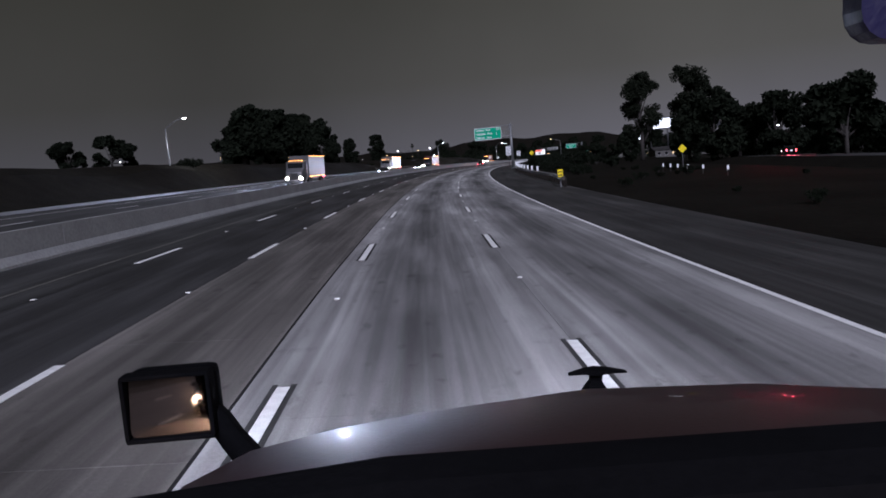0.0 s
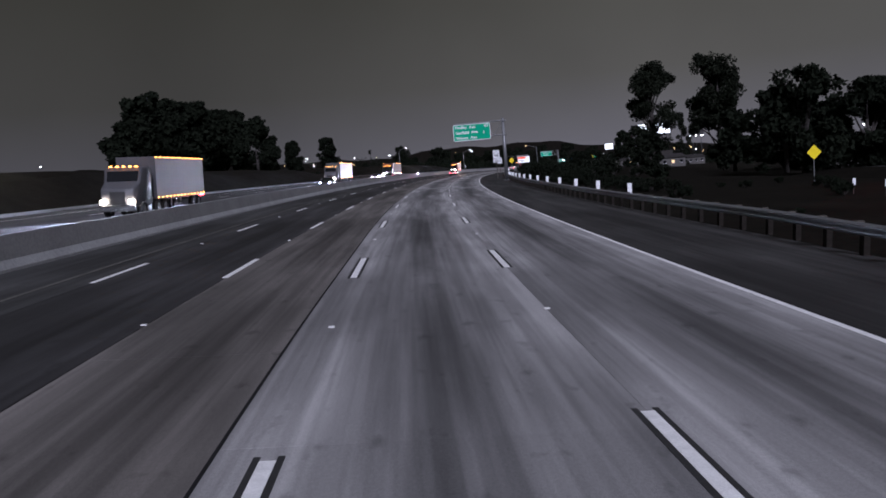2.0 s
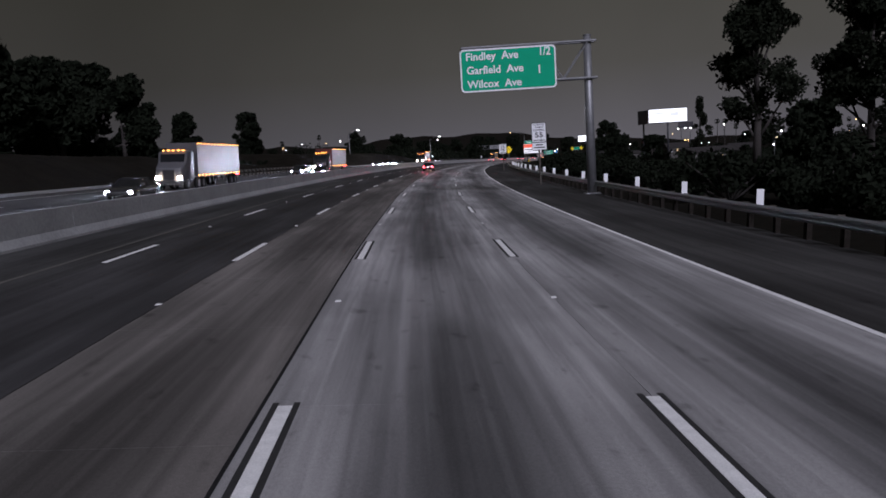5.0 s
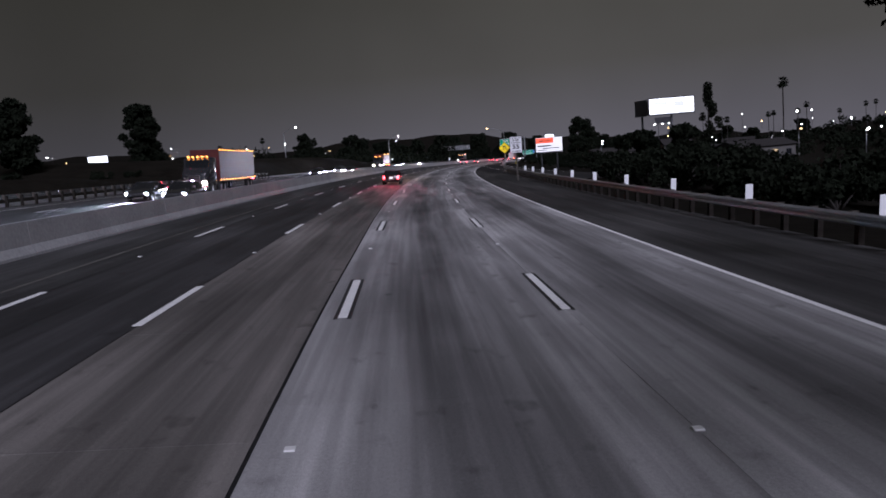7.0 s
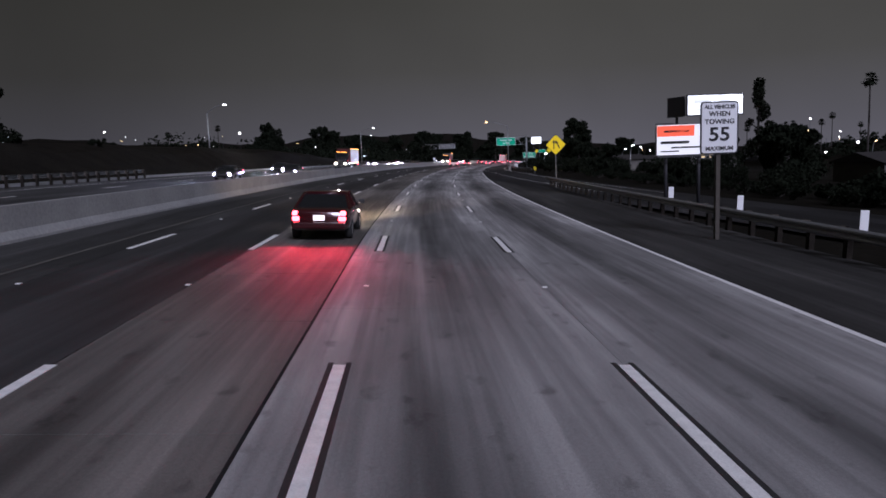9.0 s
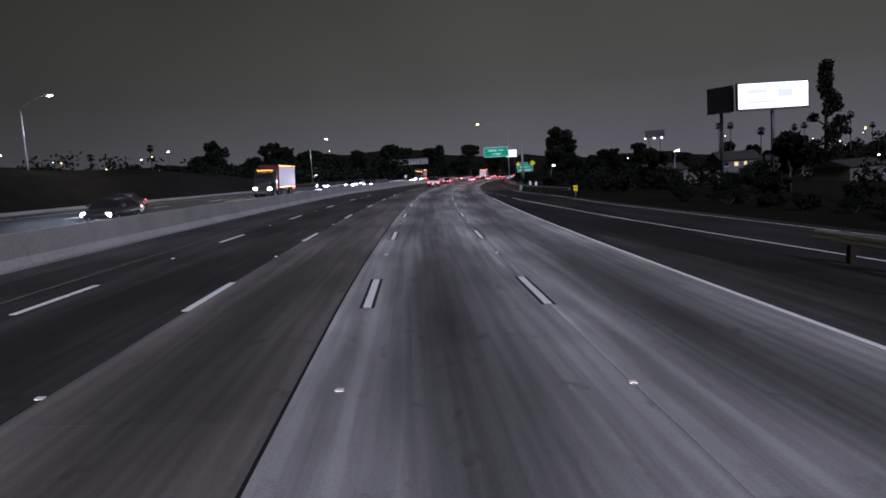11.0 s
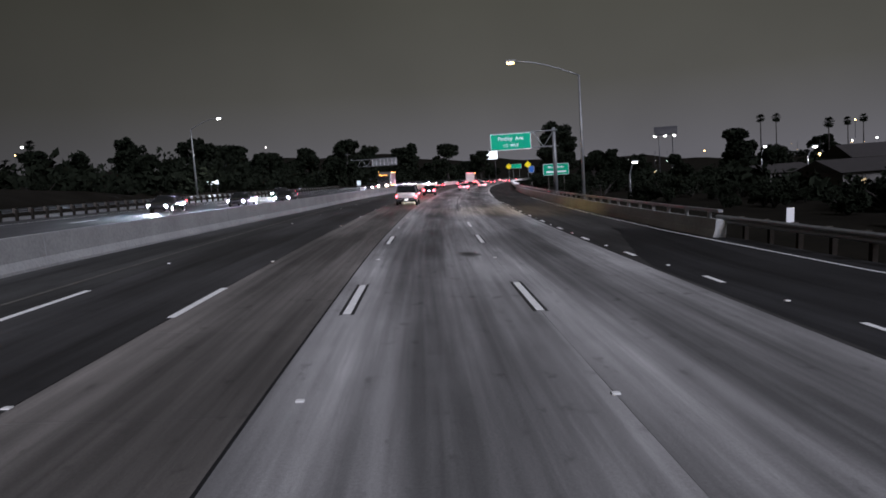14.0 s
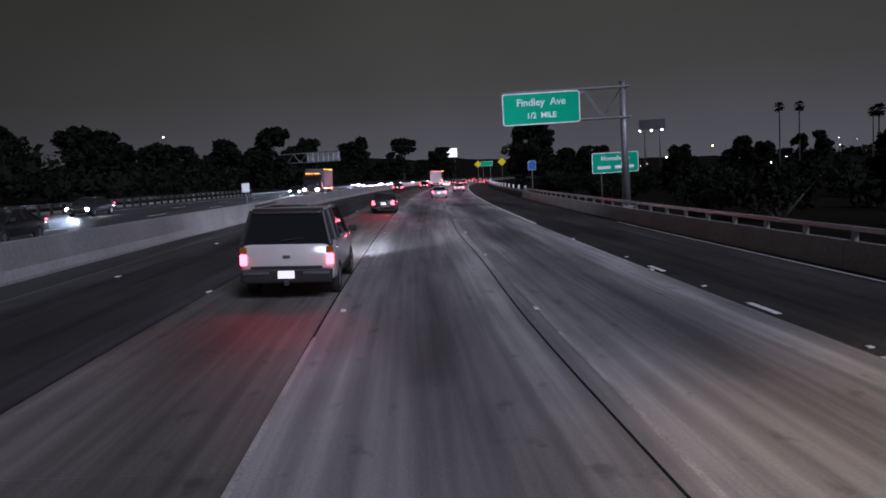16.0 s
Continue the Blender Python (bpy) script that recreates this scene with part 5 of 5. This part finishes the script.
follower = car("sedan", "dark sedan with warm headlights following in the next lane", DARK_CAR, lying(-18.5, -3.7), SEDAN, (HEADLIGHT_WARM, TAIL))
beam(follower, 2.6, 0.7, 3500, (1, 0.72, 0.48))
beam(red_sedan, 2.6, 0.7, 22000, (1, 0.72, 0.45), 66, 7.0)
tail_glow(red_sedan, -2.6, 0.8, 750)
beam(suv, 2.9, 0.9, 24000, (0.9, 0.95, 1), 70, 8.0)
tail_glow(suv, -2.9, 0.9, 130)
beam(lead, 2.6, 0.7, 5000, (1, 0.9, 0.8))
tail_glow(dark_sedan, -2.5, 0.8, 300)
tail_glow(lead, -2.5, 0.8, 250)
beam(oncoming, 2.6, 0.7, 10000, (0.75, 0.83, 1), 60, -2.5)
ONCOMING = ((123, -24.3), (172, -18.8), (229.5, -17.4), (232, -21), (299.8, -20.6), (319, -18.5), (331, -23), (411.5, -23.0), (422.6, -19.9), (457.1, -25.0),
            (520, -22.0), (548, -25.0), (576, -17.8), (590, -18.1), (594, -21.6), (600, -25.0), (606, -14.6), (612, -18.2), (618, -21.5), (622, -25.2), (630, -18.0), (634, -14.5),
            (640, -21.7), (648, -25.0), (655, -18.0), (664, -21.5), (675, -14.6), (690, -18.0), (702, -24.8), (720, -21.0), (745, -18.0), (775, -24.5), (800, -18.0))
for s, l in ONCOMING:
    copy_thing(oncoming, lying(s, l, 0, 180))
for i, (s, l) in enumerate(((560, -3.5), (590, 0.2), (610, 3.8), (640, -6.8), (660, -3.4), (690, 3.6), (720, 0.1), (750, -3.6), (780, 3.8), (820, 0), (850, -7), (640, 9), (700, 10), (524, 4.0), (536, -7.0), (606, -6.9), (632, 0.1), (676, -7), (735, 3.8))):
    copy_thing(lead if i % 2 else dark_sedan, lying(s, l))


# ---- frontage street beyond the verge ----
def street_z(s):
    return float(np.interp(s, [-60, 70, 138, 150], [0.4, 0.95, 0.95, 0.3]))


street = tagged(thing("frontage_street", "low raised frontage street behind the freeway's verge", "street"), kind="structure")
strip("bank", -60, 150, lambda s: [(44.0, -0.25), (48.4, street_z(s) - 0.03), (60.6, street_z(s) - 0.03), (64.0, -0.25)], SOIL, street, 3.0)
strip("carriageway", -60, 150, lambda s: [(49.0, street_z(s)), (60.0, street_z(s))], SHOULDER, street, 3.0)


def marker_stake(s, l, turn):
    """White reflector plate on a thin stake in the verge."""
    g = thing("marker_stake", "white reflector plate on a thin verge stake", "marker post", lying(s, l, 0.0, turn), "marker stakes in the verge")
    bm = bmesh.new()
    box(bm, 0, 0, 0.38, 0.05, 0.03, 0.84, 0.005)
    part("stake", bm, WOOD, g)
    bm = bmesh.new()
    box(bm, 0, -0.026, 0.72, 0.2, 0.02, 0.42, 0.006)
    part("reflector", bm, SIGN_WHITE, g)


for s, turn in ((75.5, 9), (82.7, -6), (88.0, 4), (92.0, -11), (95.2, 7), (98.6, -3)):
    marker_stake(s, 27.0, turn)


def shop(s, l, turn):
    g = thing("shop_building", "dark flat-roofed shop with lit red and white signs", "shop", at(s, l, hill_z(s, l) - 0.3, turn))
    bm = bmesh.new()
    box(bm, 0, 0, 3.4, 17, 9, 7.4)
    part("wall", bm, STUCCO, g)
    bm = bmesh.new()
    box(bm, 0, 0, 7.22, 17.5, 9.5, 0.25, 0.03)
    part("roof", bm, ROOF, g)
    for x, w, h, z, mat in ((-4.8, 3.2, 1.1, 6.2, SHOP_RED), (-0.4, 2.6, 1.2, 6.4, SHOP_WHITE), (4.2, 3.4, 1.3, 6.3, SHOP_WHITE)):
        bm = bmesh.new()
        box(bm, x, -4.62, z, w, 0.2, h, 0.03)
        part("lit_sign", bm, mat, g)


SHOP_RED = lit("shop_sign_red", (1.0, 0.05, 0.06), 3.0)
SHOP_WHITE = lit("shop_sign_white", (1.0, 0.93, 0.88), 1.6)
shop(320, 135, -25)

red_frontage = copy_thing(dark_sedan, lying(130.6, 54.6, street_z(130.6) + 0.004, -12))
tail_glow(red_frontage, -2.6, 0.9, 700)
red_frontage["label"] = "dark car with red tail lights on the frontage street"


def truck(label, m, length, box_mat, power=9000, tint=(0.75, 0.82, 1.0), cab=None, group="oncoming trucks"):
    """Tractor and box trailer; the front looks along +y, nose at y = 0."""
    g = thing("truck", label, "truck", m, group)
    bm = bmesh.new()
    loft(bm, [section(*q, .16) for q in ((-2.6, 1.2, .9, 3.0), (-2.3, 1.22, .7, 3.2), (-1.2, 1.2, .6, 3.1), (-.9, 1.15, .6, 2.3), (-.1, 1.05, .6, 1.9), (0, .95, .7, 1.75))])
    part("cab", bm, cab or TRAILER, g, smooth=True)
    bm = bmesh.new()
    v = [bm.verts.new(q) for q in ((-.95, -.86, 2.25), (.95, -.86, 2.25), (.98, -1.12, 2.9), (-.98, -1.12, 2.9))]
    bm.faces.new(v)
    r = bmesh.ops.extrude_face_region(bm, geom=bm.faces[:])
    bmesh.ops.translate(bm, vec=(0, .03, .01), verts=[q for q in r["geom"] if isinstance(q, bmesh.types.BMVert)])
    part("windshield", bm, WINDOW, g)
    bm = bmesh.new()
    box(bm, 0, .05, .62, 2.3, .2, .38, .05)
    part("bumper", bm, CHROME, g)
    bm = bmesh.new()
    box(bm, 0, .0, 1.25, .95, .1, .8, .03)
    part("grille", bm, BLACK_TRIM, g)
    bm = bmesh.new()
    box(bm, 0, -3.2 - length / 2, 2.45, 2.55, length, 2.75, .03)
    part("trailer", bm, box_mat, g)
    bm = bmesh.new()
    box(bm, 0, -3.0 - length / 2, .98, 1.0, length, .22, .02)
    part("chassis", bm, BLACK_TRIM, g)
    for x in (-1, 1):
        bm = bmesh.new()
        box(bm, x * .88, .06, 1.02, .36, .14, .24, .05)
        part("headlight", bm, HEADLIGHT_WARM, g)
        for y in (-1.1, -3.6, -4.8, -1.9 - length, -.7 - length):
            wheel(g, x * 1.05, y, .5, .34)
        for i in range(14):
            y = -3.4 - i * (length - .4) / 13
            for z in (1.14, 3.78):
                bm = bmesh.new()
                box(bm, x * 1.29, y, z, .05, .16, .07, .01)
                part("marker_lamp", bm, AMBER, g)
        bm = bmesh.new()
        box(bm, x * 1.0, -3.22 - length, 1.0, .36, .06, .18, .02)
        part("tail_light", bm, TAIL, g)
    for i in range(5):
        bm = bmesh.new()
        box(bm, -.8 + .4 * i, -3.22 - length, 3.72, .2, .05, .08, .01)
        part("rear_marker", bm, TAIL, g)
    for i in range(5):
        bm = bmesh.new()
        box(bm, -.8 + .4 * i, -1.25, 3.2, .16, .1, .07, .02)
        part("marker_lamp", bm, AMBER, g)
    beam(g, 0.5, 1.3, power, tint, 110, -2.5)
    return g


truck("white oncoming box truck with amber marker lamps", lying(98.2, -19.0, 0, 180), 10.2, TRAILER, 22000)
truck("oncoming truck with a long pale trailer and lit amber roof lamps", lying(184, -21.0, 0, 180), 12.5, TRAILER)
# pale trailer coloured red in place of the red light falling on it
truck("oncoming truck with a trailer coloured red for the light on it", lying(238, -19.4, 0, 180), 12.5, TRAILER_RED, cab=DARK_CAR)
truck("oncoming truck with warm headlights and a red load", lying(363, -20.6, 0, 180), 9.0, TRAILER_RED, 6000, (1, 0.85, 0.65), DARK_CAR)
truck("white oncoming box truck with lit roof lamps", lying(500, -16.0, 0, 180), 7.5, TRAILER, 5000, (0.8, 0.88, 1.0), DARK_CAR)
truck("white box truck ahead with a row of red rear lamps", lying(584, -1.6), 8.5, WHITE_CAR, 6000, (1, 0.9, 0.8), group="trucks ahead")


# ---- the nose of the truck that carried the camera, where the way begins ----
BONNET = surface("dark_maroon_bonnet", (0.038, 0.017, 0.020), 0.46, 0.1, vary=0.25, scale=3.0, fine=90.0, bump=0.04, coat=0.12)
MATT_BLACK = surface("matt_black_plastic", (0.006, 0.006, 0.007), 1.0, vary=0.2, spec=0.05)
# mirror colour darkened and browned for the dim, warm road it would reflect
MIRROR = surface("dimmed_mirror_glass", (0.13, 0.10, 0.085), 0.03, 1.0, vary=0.0, bump=0.0)


def truck_nose():
    g = thing("truck_tractor", "dark maroon truck bonnet with a hood mirror and a winged ornament", "truck", lying(5.77, -0.17))
    xs = [-0.78, -0.70, -0.66, -0.47, -0.23, 0.0, 0.43, 0.89, 1.32, 1.62, 1.78, 1.84]
    zs = [1.15, 1.62, 1.71, 1.80, 1.85, 1.88, 1.92, 1.91, 1.87, 1.77, 1.62, 1.15]
    rows = []
    for y, drop, narrow in ((1.22, 0.02, 1.0), (1.5, 0.0, 1.0), (1.9, 0.015, 1.0), (2.2, 0.125, 0.97), (2.5, 0.24, 0.93), (2.75, 0.37, 0.88), (2.95, 0.55, 0.83), (3.02, 0.75, 0.8)):
        rows.append([(0.53 + (x - 0.53) * narrow, y, max(0.75, z - drop * (1 if z > 1.3 else 0.5))) for x, z in zip(xs, zs)])
    bm = bmesh.new()
    vv = [[bm.verts.new(p) for p in row] for row in rows]
    for a, b in zip(vv, vv[1:]):
        for i in range(len(a) - 1):
            bm.faces.new((a[i], a[i + 1], b[i + 1], b[i]))
    r = bmesh.ops.extrude_face_region(bm, geom=bm.faces[:])
    bmesh.ops.translate(bm, vec=(0, 0, -0.03), verts=[q for q in r["geom"] if isinstance(q, bmesh.types.BMVert)])
    part("bonnet", bm, BONNET, g, smooth=True)
    bm = bmesh.new()
    loft(bm, [[(0.53 + x, y, z) for x, z in ((-1.25, 1.2), (1.25, 1.2), (1.25, 2.045 + e), (0.4, 2.06 + e), (-0.6, 2.045 + e), (-1.1, 1.99 + e), (-1.25, 1.93 + e))] for y, e in ((1.0, -0.02), (1.08, 0.0), (1.18, 0.0), (1.21, -0.05))])
    part("cowl", bm, MATT_BLACK, g)
    bm = bmesh.new()
    box(bm, 0.53, 1.16, 0.86, 2.5, 0.06, 0.76, 0.01)
    part("firewall", bm, MATT_BLACK, g)
    bm = bmesh.new()
    box(bm, 0.53, 3.0, 1.0, 1.2, 0.1, 0.9, 0.03)
    part("grille", bm, CHROME, g)
    bm = bmesh.new()
    box(bm, 0.53, 3.15, 0.5, 2.4, 0.25, 0.4, 0.06)
    part("bumper", bm, CHROME, g)
    for x in (-0.5, 1.56):
        bm = bmesh.new()
        loft(bm, [[(x - 0.22, y, z - 0.3), (x + 0.22, y, z - 0.3), (x + 0.22, y, z), (x - 0.22, y, z)] for y, z in ((1.25, 0.95), (1.5, 1.18), (2.0, 1.28), (2.6, 1.22), (2.98, 1.0))])
        part("fender", bm, BONNET, g)
        bm = bmesh.new()
        box(bm, x, 3.02, 1.0, 0.3, 0.1, 0.22, 0.04)
        part("headlight", bm, HEADLIGHT, g)
        wheel(g, x, 2.0, 0.5, 0.3)
        beam(g, 3.25, 1.0, 1100, (0.88, 0.9, 1.0), 95, -4.0, x)
    bm = bmesh.new()
    loft(bm, [[(x - w, 2.2 - 0.03, z - w * 0.6), (x + w, 2.2 - 0.03, z + w * 0.6), (x + w, 2.2 + 0.03, z + w * 0.6), (x - w, 2.2 + 0.03, z - w * 0.6)] for x, w, z in ((-0.655, 0.020, 1.805), (-0.63, 0.026, 1.77), (-0.595, 0.027, 1.71), (-0.555, 0.030, 1.655), (-0.53, 0.034, 1.60))])
    part("mirror_arm", bm, MATT_BLACK, g, smooth=True)
    bm = bmesh.new()
    box(bm, 0, 0.045, 0, 0.262, 0.09, 0.200, 0.03)
    h = part("mirror_housing", bm, MATT_BLACK, g)
    h.matrix_basis = pose(-0.763, 2.19, 1.838, 0, -2, 0)
    bm = bmesh.new()
    for x, z, w, d in ((0, 0.096, 0.262, 0.014), (0, -0.096, 0.262, 0.014), (-0.126, 0, 0.014, 0.19), (0.126, 0, 0.014, 0.19)):
        box(bm, x, -0.030, z, w, 0.062, d, 0.006)
    part("mirror_rim", bm, MATT_BLACK, h)
    bm = bmesh.new()
    rounded_panel(bm, 0.236, 0.176, 0.02, -0.003, 0.003)
    glass = part("mirror_glass", bm, MIRROR, h, "mirror glass")
    glass.matrix_basis = pose(0, -0.026, 0, -6.8, 0, 4.8)
    bm = bmesh.new()
    box(bm, 0.53, 0.95, 3.06, 3.4, 0.08, 0.12, 0.02)
    part("windshield_header", bm, MATT_BLACK, g)
    for x in (-1.15, 2.2):
        bm = bmesh.new()
        tube(bm, (x, 0.95, 3.05), (-0.70 if x < 0 else 1.76, 1.08, 1.6), 0.05, 0.06, 8)
        part("windshield_pillar", bm, MATT_BLACK, g)
    bm = bmesh.new()
    rounded_panel(bm, 0.26, 0.17, 0.022, -0.012, 0.012)
    dev = part("dash_screen", bm, surface("navy_plastic", (0.012, 0.011, 0.05), 0.4, vary=0.1), g, "dark navy screen hung from the windshield header")
    dev.matrix_basis = pose(0.458, 0.55, 2.688)
    bm = bmesh.new()
    tube(bm, (0.46, 0.56, 2.76), (0.46, 0.93, 3.03), 0.012, 0.015, 8)
    part("screen_mount", bm, MATT_BLACK, g)
    bm = bmesh.new()
    loft(bm, [[(0.505 - a, 2.1 - a * 0.7, z), (0.505 + a, 2.1 - a * 0.7, z), (0.505 + a, 2.1 + a, z), (0.505 - a, 2.1 + a, z)] for a, z in ((0.045, 1.80), (0.03, 1.84), (0.016, 1.865), (0.018, 1.885), (0.03, 1.895))])
    o = part("ornament", bm, MATT_BLACK, g)
    for sx in (-1, 1):
        bm = bmesh.new()
        loft(bm, [[(0.505 + sx * x, 2.1 - w + dy, z - t), (0.505 + sx * x, 2.1 + w + dy, z - t), (0.505 + sx * x, 2.1 + w + dy, z + t), (0.505 + sx * x, 2.1 - w + dy, z + t)] for x, w, dy, z, t in ((0.0, 0.03, 0, 1.893, 0.007), (0.04, 0.022, -0.01, 1.896, 0.004), (0.085, 0.008, -0.02, 1.893, 0.0025))])
        part("ornament_wing", bm, MATT_BLACK, o)


truck_nose()


# ---- scattered lights of the town ----
def town_lights():
    r = random.Random(9)
    posts = bmesh.new()
    for name, color, n, near in (("white", LAMP_WHITE, 80, 26), ("amber", LAMP_AMBER, 60, 12)):
        bm = bmesh.new()
        for i in range(n + near):
            s, l = (r.uniform(430, 1100), r.choice((-1, 1)) * r.uniform(60, 330)) if i < n else (r.uniform(255, 430), r.uniform(78, 190))
            q = on_road(s, l, r.uniform(4, 13) + hill_z(s, l) * 0.8)
            rr = r.uniform(0.12, 0.32)
            bmesh.ops.create_icosphere(bm, subdivisions=1, radius=rr, matrix=Matrix.Translation(q))
            tube(posts, q - Vector((0, 0, q.z + 0.15)), q - Vector((0, 0, rr * 0.8)), 0.05, None, 5)
        tagged(part("town_lights", bm, color), "scattered lit lamps of the town in the dark", "town lights", kind="stuff")
    tagged(part("town_lamp_posts", posts, DARK_STEEL), "thin dark posts under the town lamps", "lamp posts", kind="stuff")


town_lights()

# ---- concrete slabs of the three lanes that the truck uses ----
for lane, a, b, mat in SLAB_LANES:
    for k in range(100):
        s = 2.3 + 4.6 * k + 0.35 * a
        left, right = joint_line(s) if lane == "own" else a, joint_line(s) if lane == "left" else b
        me = flat_piece("slab", right - left - 0.003, 4.6, 0.05, mat)
        layer = me.uv_layers.new(name="UVMap")
        for loop in me.loops:
            co = me.vertices[loop.vertex_index].co
            layer.data[loop.index].uv = (co.x + (left + right - a - b) / 2, co.y + s)
        shared("slab", me, road, lying(s, (left + right) / 2, -0.05))
